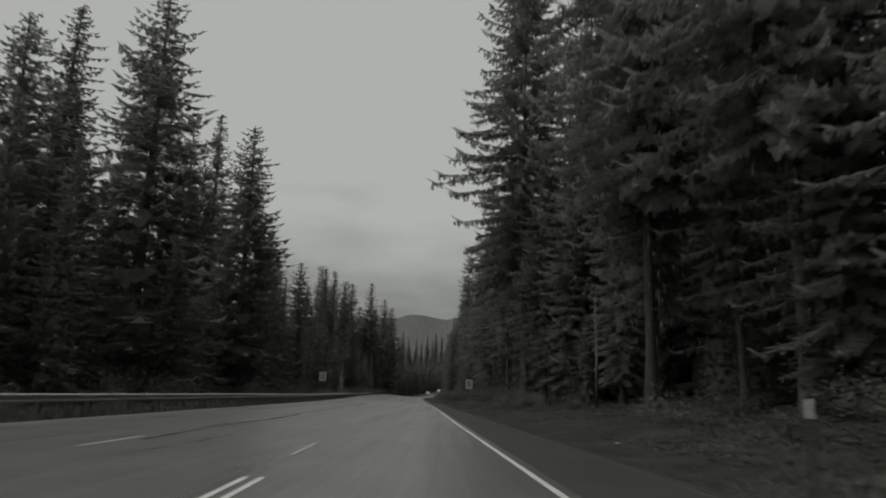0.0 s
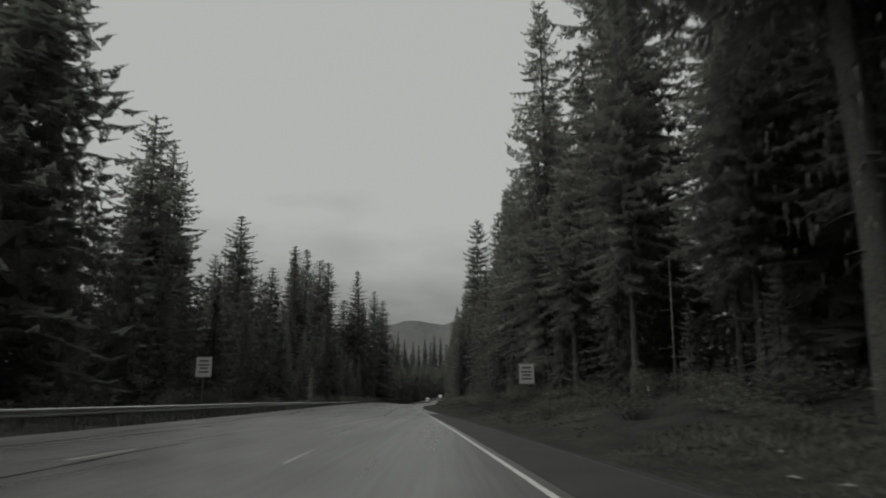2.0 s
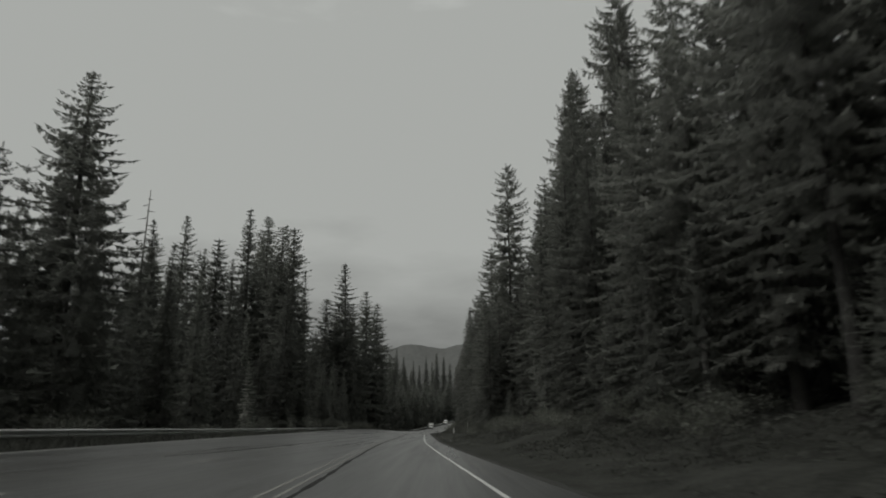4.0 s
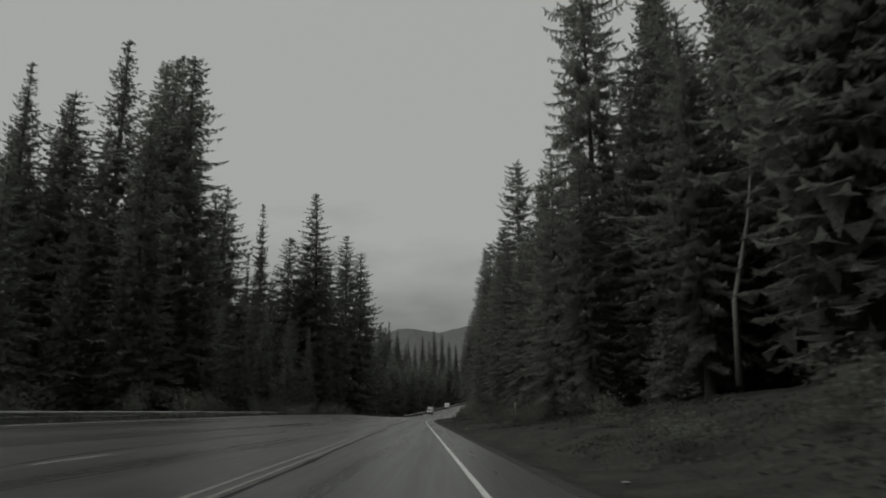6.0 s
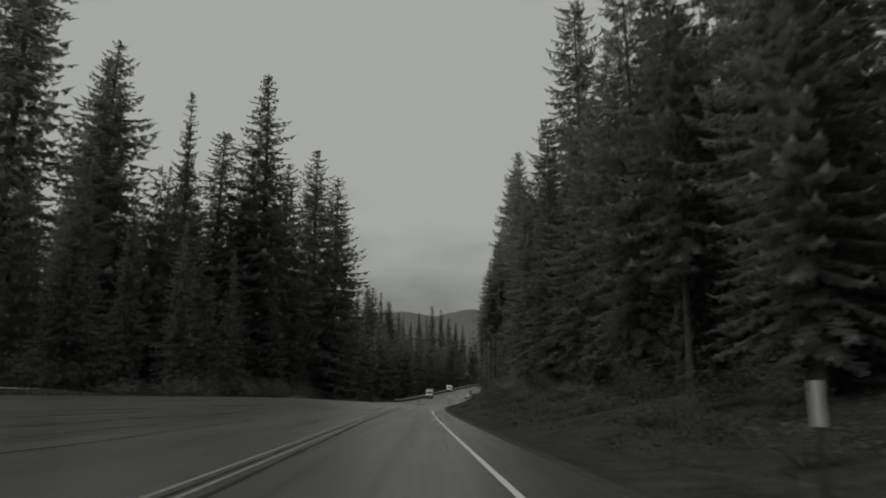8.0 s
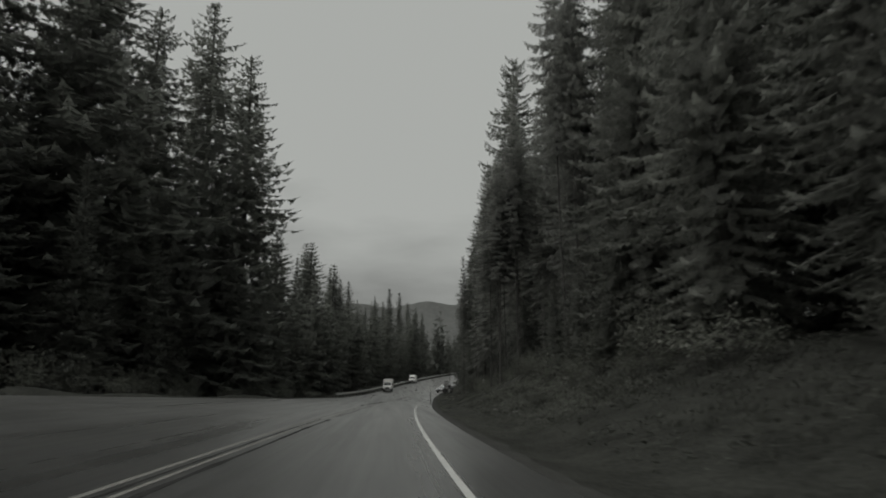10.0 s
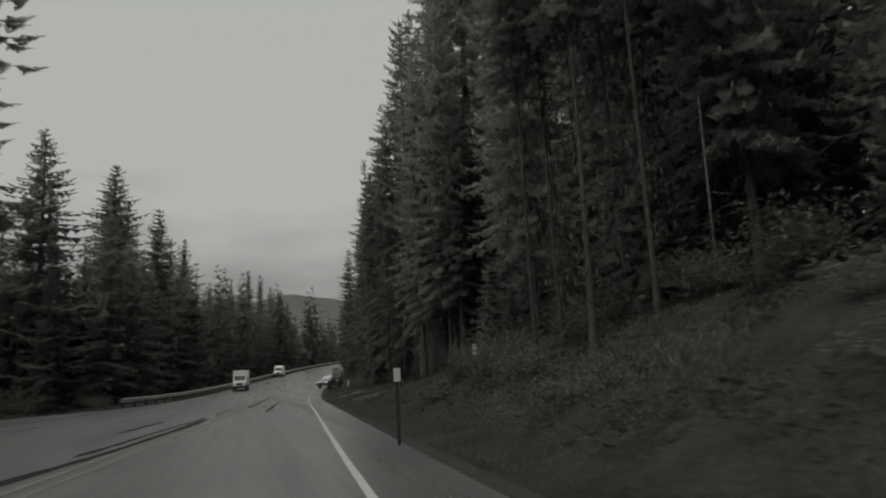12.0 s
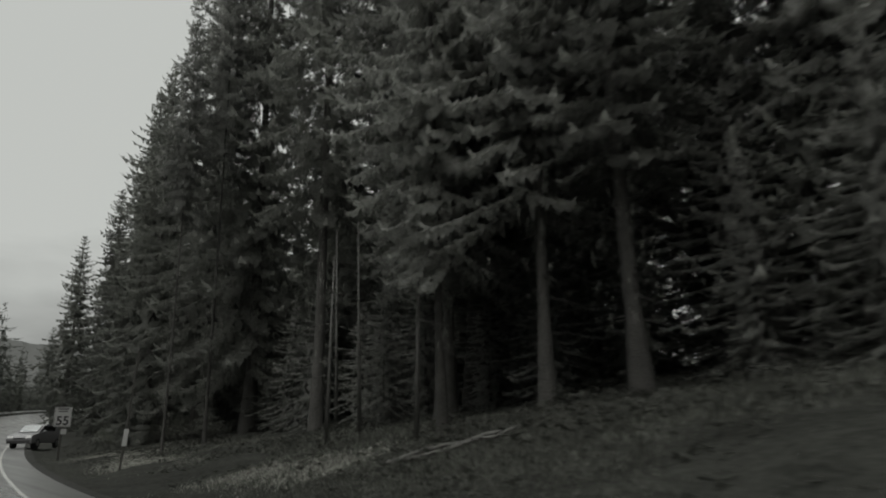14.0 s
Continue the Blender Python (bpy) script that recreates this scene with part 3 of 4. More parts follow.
# the ones that stand out against the sky, left of the road
for kind, v, x, y, top, spread in (
    ("edge", 0, -33, 49, 29.5, 1.2), ("spire", 0, -34, 57.5, 35.5, 1.3), ("edge", 1, -35, 77, 49, 1.2), ("edge", 2, -32.1, 107.3, 44, 1.1), ("spire", 1, -44.7, 126.9, 54, 1.2), ("edge", 0, -48.4, 123.2, 49, 1.0),
    ("edge", 0, -40.1, 147.5, 39, 1.1), ("edge", 2, -39.7, 153.5, 37.5, 1.0), ("edge", 1, -40.8, 191, 36.8, 1.1), ("edge", 2, -57, 283, 45, 1.0),
    ("spire", 2, -67.5, 271, 46, 0.9), ("edge", 0, -89.3, 323.5, 58.1, 0.9), ("spire", 0, -79.4, 321.1, 62.7, 1.0), ("spire", 1, -78.8, 336.2, 56.6, 0.9),
    ("spire", 1, -49.6, 281.2, 51.5, 1.1), ("column", 1, -47, 288, 52, 0.9), ("column", 2, -40.5, 275.5, 45.5, 1.1), ("column", 0, -37.3, 272.7, 44.3, 1.15), ("column", 1, -34, 255, 28, 1.0),
    ("edge", 0, -59.2, 358.8, 56.6, 1.0), ("edge", 1, -65.1, 367.8, 58, 0.9), ("column", 2, -61.4, 338.4, 63, 1.1), ("spire", 2, -61.4, 389, 46.4, 0.7), ("edge", 2, -69.7, 398.3, 41.3, 0.8),
    ("spire", 2, -57, 385.2, 60.6, 0.75), ("spire", 0, -41.4, 381.5, 62.4, 1.25), ("edge", 1, -36, 407.6, 56.5, 1.0), ("edge", 2, -32.4, 416.8, 53.5, 1.0), ("column", 0, -46.6, 374.6, 47.5, 1.3),
    ("edge", 0, -33.6, 457, 34.5, 1.0), ("edge", 1, -31.4, 489.4, 38.7, 0.9), ("spire", 0, -34.5, 524, 43.1, 1.0), ("spire", 1, -39.6, 534.8, 43.7, 1.0), ("spire", 2, -38.7, 649, 60.8, 1.0),
    ("spire", 0, -32.2, 628, 52, 1.0), ("edge", 1, -28.3, 474, 35.5, 1.0), ("column", 0, -9.7, 774.2, 69.3, 0.75), ("column", 1, -3, 776, 67, 0.7), ("spire", 1, -20.4, 829.9, 71.8, 0.8),
    ("column", 2, -43.5, 303, 21, 1.2), ("column", 0, -44, 293, 22, 1.1), ("edge", 0, -40, 398, 50, 1.0), ("edge", 1, -45, 387, 46, 1.0), ("edge", 2, -47, 412, 44, 1.0), ("column", 2, 3, 790, 62, 0.7), ("column", 1, 9, 800, 60, 0.7), ("column", 0, -14, 800, 64, 0.7), ("column", 1, -27, 825, 63, 0.7), ("spire", 2, 14, 972, 75, 0.8), ("spire", 0, 22, 974, 76, 0.8), ("spire", 2, -33, 820, 68, 0.8), ("edge", 2, -24.7, 495, 34.4, 1.0), ("spire", 1, -22, 515, 33, 1.1),
):
    tree(kind, x=x, y=y, top=top, variant=v, spread=spread * (1.8 if y > 700 else 1.4 if y < 135 else 1.4 if 330 < y < 420 else 1.5))
# right of the road
for kind, v, x, y, top, spread in (
    ("canopy", 0, 9.0, 78.3, 55, 1.0), ("canopy", 1, 10.6, 36, 50, 0.8), ("canopy", 0, 13.5, 26, 46, 0.9), ("near", 1, 14.5, 66, 46, 1.1), ("near", 0, 18, 57, 48, 1.15), ("canopy", 1, 12.5, 189, 44, 0.75), ("close", 0, 14.5, 228, 48, 0.85), ("near", 2, 17, 238, 50, 1.15), ("near", 1, 16.5, 218, 46, 0.95), ("tall", 0, 11.4, 109.2, 43, 1.15), ("near", 2, 8.4, 128, 43.5, 0.95), ("broad", 1, 12, 146, 40, 0.9),
    ("broad", 0, 8.8, 264.8, 55.7, 0.82), ("near", 0, 18.3, 268, 51.3, 0.9), ("close", 1, 13, 212, 48, 0.8), ("near", 2, 9.6, 200, 40, 0.9), ("near", 1, 9.5, 240, 30, 1.0), ("near", 0, 9.5, 252, 33, 1.0),
    ("broad", 1, 11.4, 352, 60.2, 0.9), ("edge", 2, 12.8, 323, 48.2, 0.9), ("close", 1, 6.8, 300, 27, 1.0), ("near", 1, 7, 287, 29, 0.9), ("pole", 0, 5, 373.4, 44, 0.9), ("pole", 1, 4.9, 368.6, 42, 0.9), ("broad", 0, 9.5, 367.5, 48, 0.85),
    ("tall", 2, 10.5, 393, 40, 0.85), ("pole", 0, 4.8, 394.3, 38, 0.9), ("pole", 2, 3.4, 386.5, 33, 0.9), ("pole", 0, 0.5, 388, 24, 1.0), ("pole", 1, 1.35, 387.6, 27, 1.05), ("pole", 0, 8.5, 399, 38, 0.8), ("pole", 2, 0.9, 384.5, 25, 1.35), ("grey", 1, 5.54, 416, 36, 0.85), ("tall", 1, 7.0, 430.8, 40, 0.8), ("grey", 2, 6.5, 421, 36, 0.9), ("grey", 0, 6.2, 401, 38, 0.9), ("grey", 2, 4.2, 418.5, 30, 0.75), ("grey", 1, 8.5, 424, 40, 0.9), ("pole", 2, 5.4, 439.4, 33, 0.8), ("pole", 0, 3.1, 438.5, 26, 0.7), ("pole", 1, 2.4, 389.5, 30, 0.85), ("grey", 0, 8.6, 386, 40, 0.9), ("pole", 2, 2.6, 383.5, 30, 0.95), ("grey", 2, 8.8, 395, 38, 0.9), ("grey", 1, 8.0, 378, 40, 0.9), ("grey", 0, 10, 410, 36, 1.0), ("grey", 1, 12, 418, 38, 1.0), ("grey", 2, 11, 402, 36, 1.0), ("broad", 1, 10.5, 424, 58, 0.85), ("near", 0, 8.3, 441, 45, 0.85),
    ("edge", 0, 6.3, 453.3, 29, 0.95), ("near", 1, 8, 448, 37, 0.85), ("edge", 1, 10.3, 504, 28.5, 1.1), ("edge", 2, 10.5, 486, 30, 1.0), ("edge", 1, 8.6, 466, 33, 1.0), ("edge", 0, 11.5, 474, 40, 0.9),
):
    tree(kind, x=x, y=y, top=top, variant=v, spread=spread)

for x, y, top, v in ((19, 63, 46, 0), (22, 72, 48, 1), (18, 84, 47, 2), (24, 90, 46, 0), (26, 60, 45, 1), (15, 391, 36, 1), (18, 400, 38, 2), (12.5, 398, 34, 0), (21, 409, 38, 1), (14.5, 258, 45, 0), (18, 250, 50, 2), (20.5, 243, 50, 1), (17, 267, 54, 0), (22, 233, 48, 2)):
    tree("edge", x=x, y=y, top=top, variant=v, spread=1.0)
for x, y, h, v in ((0.6, 354, 5.5, 0), (1.8, 351, 6.5, 1), (0.2, 358, 4.0, 2)):
    tree("young", x=x, y=y, height=h, variant=v, spread=1.35)
tree("pale", x=-32.6, y=226, height=10.5, spread=1.15)

# rows that fill the edges of the forest
fill = random.Random(11)
BACK = []


def back_tree(o, y, height, variant, spread):
    """A tree of the second row, kept for the joined woods."""
    BACK.append((*place(o, y), height, variant, spread))


def spire_tree(o, y, height, variant, spread):
    tree("spire", o=o, y=y, height=height, variant=variant, spread=spread)


for y in np.arange(-20, 520, 7.5):
    (back_tree if fill.random() < 0.6 else spire_tree)(o=-fill.uniform(26, 33), y=y + fill.uniform(-3, 3), height=fill.uniform(14, 23), variant=fill.randrange(3), spread=fill.uniform(1.1, 1.5))
for y in np.arange(150, 445, 6.5):
    (back_tree if fill.random() < 0.8 else spire_tree)(o=-fill.uniform(35, 48), y=y + fill.uniform(-4, 4), height=fill.uniform(17, 23) if 195 < y < 240 or 282 < y < 362 else fill.uniform(23, 33) if y < 282 else fill.uniform(29, 37), variant=fill.randrange(3), spread=fill.uniform(1.1, 1.45))
for y in np.arange(160, 450, 7.5):
    back_tree(o=-fill.uniform(50, 62), y=y + fill.uniform(-4, 4), height=fill.uniform(32, 41) if 258 < y < 283 or y > 368 else fill.uniform(20, 26), variant=fill.randrange(3), spread=fill.uniform(1.1, 1.4))
for y in np.arange(36, 140, 6.0):
    back_tree(o=-fill.uniform(37, 48), y=y + fill.uniform(-3, 3), height=fill.uniform(24, 31), variant=fill.randrange(3), spread=fill.uniform(1.1, 1.4))
for y in np.arange(345, 430, 6.5):
    back_tree(o=-fill.uniform(35, 46), y=y + fill.uniform(-3, 3), height=fill.uniform(28, 35), variant=fill.randrange(3), spread=fill.uniform(1.1, 1.4))
for y in np.arange(-8, 520, 6.5):
    if not (362 < y < 445 or 205 < y < 240 or 40 < y < 54) or (fill.random() < 0.35 and y > 398):
        tree("near" if fill.random() < 0.6 and not (70 < y < 125 or y > 396) else "tall", o=fill.uniform(10.5, 14.5), y=y + fill.uniform(-2, 2), height=fill.uniform(19, 27), variant=fill.randrange(3), spread=fill.uniform(1.0, 1.25))
for y in np.arange(-8, 520, 11):
    if 398 < y < 470 and fill.random() < 0.6 or 222 < y < 236:
        continue
    (back_tree if fill.random() < 0.7 else spire_tree)(o=fill.uniform(16, 22), y=y + fill.uniform(-3, 3), height=fill.uniform(26, 35) * (1.2 if y < 140 else 1), variant=fill.randrange(3), spread=fill.uniform(1.1, 1.4))
for y in np.arange(0, 475, 8.5):
    if 36 < y < 56 or 206 < y < 238:
        continue
    tree("young", o=fill.uniform(10.5, 15), y=y + fill.uniform(-3, 3), height=fill.uniform(4, 10), variant=fill.randrange(3), spread=fill.uniform(0.9, 1.3))
for x, y, h in ((6.0, 408, 7), (8.5, 412, 9), (7.5, 417.5, 6), (10, 420, 10), (7.2, 404.5, 8), (9.3, 426, 8), (8.2, 433, 7), (11, 407, 11), (6.8, 411, 5), (9.5, 416, 7), (8.6, 421.5, 5), (11.5, 424, 9), (6.6, 425, 4.5), (10.2, 430, 8), (12.5, 415, 10), (7.6, 428, 5), (13, 430, 10), (9, 437, 7)):
    tree("sapling", x=x, y=y, height=h, variant=int(y) % 3, spread=1.15)


def woods(name, label, spots, mat, step=1.9, per=6, coarse=True):
    """Farther trees in one mesh."""
    pts, tris, normals = [], [], []
    base = 0
    rng = random.Random(5)
    makes = [conifer_crown(rng, 30, 0.6, 5.0 if coarse else 4.6, step, per, False, 0.15, 0.7 if coarse else 0.58, 0 if coarse else 0.18, coarse) for i in range(4)]
    for x, y, z, h, v, sp in spots:
        p, t, n = makes[v % 4]
        k = h / 30
        a = (x * 3.7 + y * 1.3) % 6.28
        c, s = math.cos(a), math.sin(a)
        pts.append(np.stack([(p[:, 0] * c - p[:, 1] * s) * k * sp + x, (p[:, 0] * s + p[:, 1] * c) * k * sp + y, p[:, 2] * k + z], 1))
        normals.append(np.stack([n[:, 0] * c - n[:, 1] * s, n[:, 0] * s + n[:, 1] * c, n[:, 2]], 1))
        tris.append(t + base)
        base += len(p)
    me = mesh_of(name, np.concatenate(pts), np.concatenate(tris), mat, np.concatenate(normals))
    return tagged(new(name, me), label, "woods", kind="stuff")


def scatter(*bands):
    spots = []
    for count, y0, y1, o0, o1, h0, h1, s0, s1 in bands:
        for i in range(count):
            y, o = fill.uniform(y0, y1), fill.uniform(o0, o1)
            spots.append((*place(o, y), fill.uniform(h0, h1), fill.randrange(4), fill.uniform(s0, s1)))
    return spots


woods("far_woods", "dense dark conifer forest behind the roadside trees",
      scatter((90, 740, 990, -235, -110, 9, 15, 1.8, 2.6), (170, -40, 600, -75, -44, 23, 31, 1.3, 1.8), (40, -40, 600, -120, -70, 24, 34, 1.3, 1.8), (50, -40, 390, 44, 100, 22, 30, 1.3, 1.8), (90, 520, 640, -90, -18, 18, 26, 1.4, 2.0), (80, 640, 900, -90, -18, 13, 20, 1.6, 2.2), (60, 520, 640, 9, 60, 20, 29, 1.4, 2.0), (80, 640, 900, 9, 60, 13, 19, 1.6, 2.2)), M_FARNEEDLES, 2.7, 6)
woods("second_row_firs", "dark firs of the second row along the highway", BACK, M_NEEDLES, 1.6, 8, False)
woods("inner_woods", "shaded firs standing close behind the roadside trees", scatter((165, -40, 402, 19, 44, 25, 34, 1.1, 1.5), (75, 440, 560, -44, -19, 17, 24, 1.2, 1.6), (30, 560, 700, -42, -19, 8, 12, 1.4, 1.8), (75, 385, 475, 20, 48, 24, 33, 1.1, 1.4), (45, 40, 125, 22, 46, 28, 38, 1.2, 1.5), (25, 470, 540, 19, 44, 25, 34, 1.1, 1.5)), M_NEEDLES, 1.9, 8)


# ---- far ridges ----
def ridge(name, dist, tops, seed, label):
    xs = np.linspace(-0.9, 0.9, 220)
    pts, faces = [], []
    for i, u in enumerate(xs):
        h = np.interp(u, [a for a, _ in tops], [b for _, b in tops]) * dist
        h += dist * 0.0022 * noise.noise((u * 40, seed, 0)) + dist * 0.0012 * noise.noise((u * 160, seed, 3))
        x, y = dist * math.sin(u), dist * math.cos(u)
        pts += [(x, y, h), (x * 0.93, y * 0.93, h * 0.45), (x * 0.85, y * 0.85, -40)]
    for i in range(len(xs) - 1):
        for j in range(2):
            a = i * 3 + j
            faces.append((a, a + 1, a + 4, a + 3))
    me = bpy.data.meshes.new(name)
    me.from_pydata(pts, [], faces)
    me.materials.append(M_RIDGE)
    return tagged(new(name, me), label, "mountain", kind="structure")


ridge("backdrop", 3600, [(-0.9, 0.09), (-0.2, 0.10), (-0.075, 0.108), (-0.042, 0.1155), (0.0, 0.108), (0.025, 0.114), (0.042, 0.119), (0.072, 0.1145), (0.13, 0.108), (0.3, 0.10), (0.9, 0.09)], 4, "hazy grey wooded mountain ridge beyond the valley")


# ---- guard rails ----
def guard_rail(y0, y1, label):
    """A W-beam on posts, along the left edge of the pavement."""
    rail = thing("guard_rail", Matrix(), label, "guard rail", "guard rails")
    prof = [(-0.155, -0.02), (-0.15, 0.01), (-0.12, 0.085), (-0.08, 0.09), (-0.03, -0.01), (0.03, -0.01), (0.08, 0.09), (0.12, 0.085), (0.15, 0.01), (0.155, -0.02)]
    ys = np.arange(y0, y1 + 0.1, 3.0)
    pts, faces = [], []
    for i, y in enumerate(ys):
        o = -float(RAIL_OFF(y))
        x, z = float(EDGE_X(y)) + o, float(ground_z(o, y)) + float(RAIL_UP(y))
        for back in (0, 1):
            pts += [(x + d - 0.006 * back, y, z + h) for h, d in prof]
    k = len(prof)
    for i in range(len(ys) - 1):
        for j in range(k - 1):
            for back in (0, 1):
                a = i * 2 * k + back * k + j
                q = (a, a + 1, a + 2 * k + 1, a + 2 * k)
                faces.append(q if back else q[::-1])
    me = bpy.data.meshes.new("beam")
    me.from_pydata(pts, [], faces)
    me.materials.append(M_STEEL)
    new("beam", me).parent = rail
    bm = box(bmesh.new(), (0.15, 0.2, 1.1), (0, 0, 0.2), 0.01)
    post_me = bpy.data.meshes.new("post")
    bm.to_mesh(post_me)
    bm.free()
    post_me.materials.append(M_POSTWOOD)
    for y in np.arange(y0 + 1, y1, 3.8):
        o = -float(RAIL_OFF(y)) - 0.10
        p = new("post", post_me)
        p.parent = rail
        p.matrix_basis = Matrix.Translation((float(EDGE_X(y)) + o, y, float(ground_z(o, y)) + float(RAIL_UP(y)) - 0.64))
    for y in (y0, y1):
        o = -float(RAIL_OFF(y))
        bm = bmesh.new()
        rod(bm, (0, 0, -0.155), (0, 0, 0.155), 0.10, seg=12)
        e = part("end_terminal", bm, M_STEEL, rail, "rounded steel end piece")
        e.matrix_basis = Matrix.Translation((float(EDGE_X(y)) + o - 0.03, y, float(ground_z(o, y)) + float(RAIL_UP(y))))
    return rail


guard_rail(-60, 295, "galvanised steel guard rail on wooden posts")
guard_rail(421, 640, "galvanised guard rail along the bend")


# ---- signs and delineators ----
def panel_sign(x, y, z0, z1, width, label, rows, digits="", facing=0.0, post_x=0.0):
    o = x - float(EDGE_X(y))
    g = float(ground_z(o, y))
    sign = thing("road_sign", Matrix.Translation((x, y, g)) @ Matrix.Rotation(facing, 4, "Z"), label, "sign")
    h = z1 - z0
    bm = bmesh.new()
    box(bm, (width, 0.02, h), (0, -0.07, z0 - g + h / 2), 0.004)
    part("panel", bm, M_SIGN, sign)
    bm = bmesh.new()
    for dz in (0.04, h - 0.04):
        box(bm, (width * 0.92, 0.004, 0.018), (0, -0.083, z0 - g + dz))
    for dx in (-1, 1):
        box(bm, (0.018, 0.004, h - 0.1), (dx * width * 0.46, -0.083, z0 - g + h / 2))
    part("border", bm, M_SIGNTEXT, sign, "black border line")
    for wide, high, up in rows:
        bm = box(bmesh.new(), (width * wide, 0.004, h * high), (0, -0.084, z0 - g + h * up))
        part("writing_bar", bm, M_SIGNTEXT, sign)
    if digits:
        font = bpy.data.curves.new("numerals", "FONT")
        font.body, font.size, font.align_x, font.extrude = digits, h * 0.62, "CENTER", 0.003
        font.offset = 0.012
        text = new("numerals_text", font)
        bpy.context.view_layer.update()
        me = bpy.data.meshes.new_from_object(text.evaluated_get(bpy.context.evaluated_depsgraph_get()))
        bpy.data.objects.remove(text)
        me.materials.clear()
        me.materials.append(M_SIGNBACK)
        num = new("numerals", me)
        num.parent = sign
        num.matrix_basis = Matrix.Translation((0, -0.086, z0 - g + h * 0.10)) @ Matrix.Rotation(math.pi / 2, 4, "X")
    bm = box(bmesh.new(), (0.12, 0.10, z1 - g - 0.1 + 0.6), (post_x, 0, (z1 - g - 0.1 - 0.6) / 2), 0.008)
    part("post", bm, M_POSTWOOD, sign, "square wooden post")
    return sign


bars = [(0.62, 0.10, 0.80), (0.70, 0.09, 0.60), (0.55, 0.09, 0.44), (0.66, 0.09, 0.26)]
panel_sign(-19.0, 110.8, 2.88, 4.30, 1.12, "white rectangular road sign with dark lettering behind the rail", bars)
panel_sign(4.1, 112.9, 2.37, 3.85, 1.12, "white rectangular road sign on a wooden post in weeds", bars)
limit = panel_sign(1.0, 451.2, 2.15, 3.30, 0.94, "white speed limit sign reading 55 on a wooden post", [(0.62, 0.07, 0.89), (0.52, 0.07, 0.77)], "55")
bm = box(bmesh.new(), (0.3, 0.02, 0.3), (0.12, -0.075, 1.55), 0.004)
part("small_plate", bm, M_SIGN, limit)


def delineator(x, y, top, plate, width, label, lean=0.0, height=None, mat=None):
    o = x - float(EDGE_X(y))
    g = float(ground_z(o, y)) if height is None else top - height
    d = thing("delineator_post", Matrix.Translation((x, y, g)) @ Matrix.Rotation(lean, 4, "Y"), label, "delineator", "roadside delineators")
    h = top - g
    bm = bmesh.new()
    box(bm, (0.05, 0.012, h + 0.4), (0, 0.012, (h - 0.4) / 2), 0.003)
    box(bm, (0.012, 0.03, h + 0.4), (-0.026, 0, (h - 0.4) / 2), 0.003)
    box(bm, (0.012, 0.03, h + 0.4), (0.026, 0, (h - 0.4) / 2), 0.003)
    part("post", bm, mat or M_POSTWOOD, d)
    bm = box(bmesh.new(), (width, 0.008, plate), (0, -0.02, h - plate / 2), 0.003)
    part("reflector", bm, M_REFLECT, d, "white reflector plate")
    return d


delineator(3.6, 7.0, 1.17, 0.19, 0.046, "delineator post with a white reflector in the grass")
delineator(7.95, 95.6, 1.8, 0.45, 0.14, "delineator post with a white reflector on the bank")
delineator(-0.3, 263.5, 2.25, 1.9, 0.09, "tall slim white marker pole on the verge", mat=M_REFLECT)
delineator(-6.1, 264.4, 1.28, 0.42, 0.11, "delineator post with a white reflector on the verge")
delineator(-6.55, 378.0, 1.36, 0.24, 0.13, "delineator post with a white reflector beside the asphalt")
delineator(0.63, 395.3, 2.65, 0.50, 0.20, "delineator post with a white reflector up the bank")


def snow_pole(o, y, height, lean):
    x, y, z = place(o, y)
    p = thing("snow_pole", Matrix.Translation((x, y, z)) @ Matrix.Rotation(lean, 4, "Y"), "tall thin leaning snow pole with a white plate", "snow pole")
    part("pole", rod(bmesh.new(), (0, 0, -0.4), (0, 0, height), 0.04, 0.03, 8), M_POSTWOOD, p)
    part("plate", box(bmesh.new(), (0.17, 0.012, 0.62), (0, -0.05, 1.3), 0.004), M_REFLECT, p, "white reflector plate")


snow_pole(3.64, 432.5, 4.6, 0.07)
delineator(-4.03, 201.2, 1.22, 0.50, 0.11, "delineator post with a white reflector on the verge")


# ---- vehicles ----
def paint(name, rgb, rough=0.3, metal=0.0):
    return material(name, rgb, rough, 0.06, 1.0, 20, 0, 0, metal=metal, gloss=0.5)


M_VANWHITE = paint("white_vehicle_paint", (0.62, 0.62, 0.60))
M_CARDARK = paint("dark_grey_car_paint", (0.17, 0.17, 0.172), 0.25)
M_GLASS = paint("dark_window_glass", (0.02, 0.021, 0.022), 0.06)
M_WINDSCREEN = paint("sky_reflecting_windscreen", (0.35, 0.36, 0.36), 0.12, 0.7)
M_TYRE = paint("tyre_rubber", (0.02, 0.02, 0.02), 0.85)
M_RIM = paint("wheel_rim_metal", (0.4, 0.4, 0.4), 0.35, 0.8)
M_LAMP = paint("headlamp_lens", (0.7, 0.7, 0.68), 0.1)
M_BLACKTRIM = paint("black_plastic_trim", (0.02, 0.02, 0.02), 0.6)


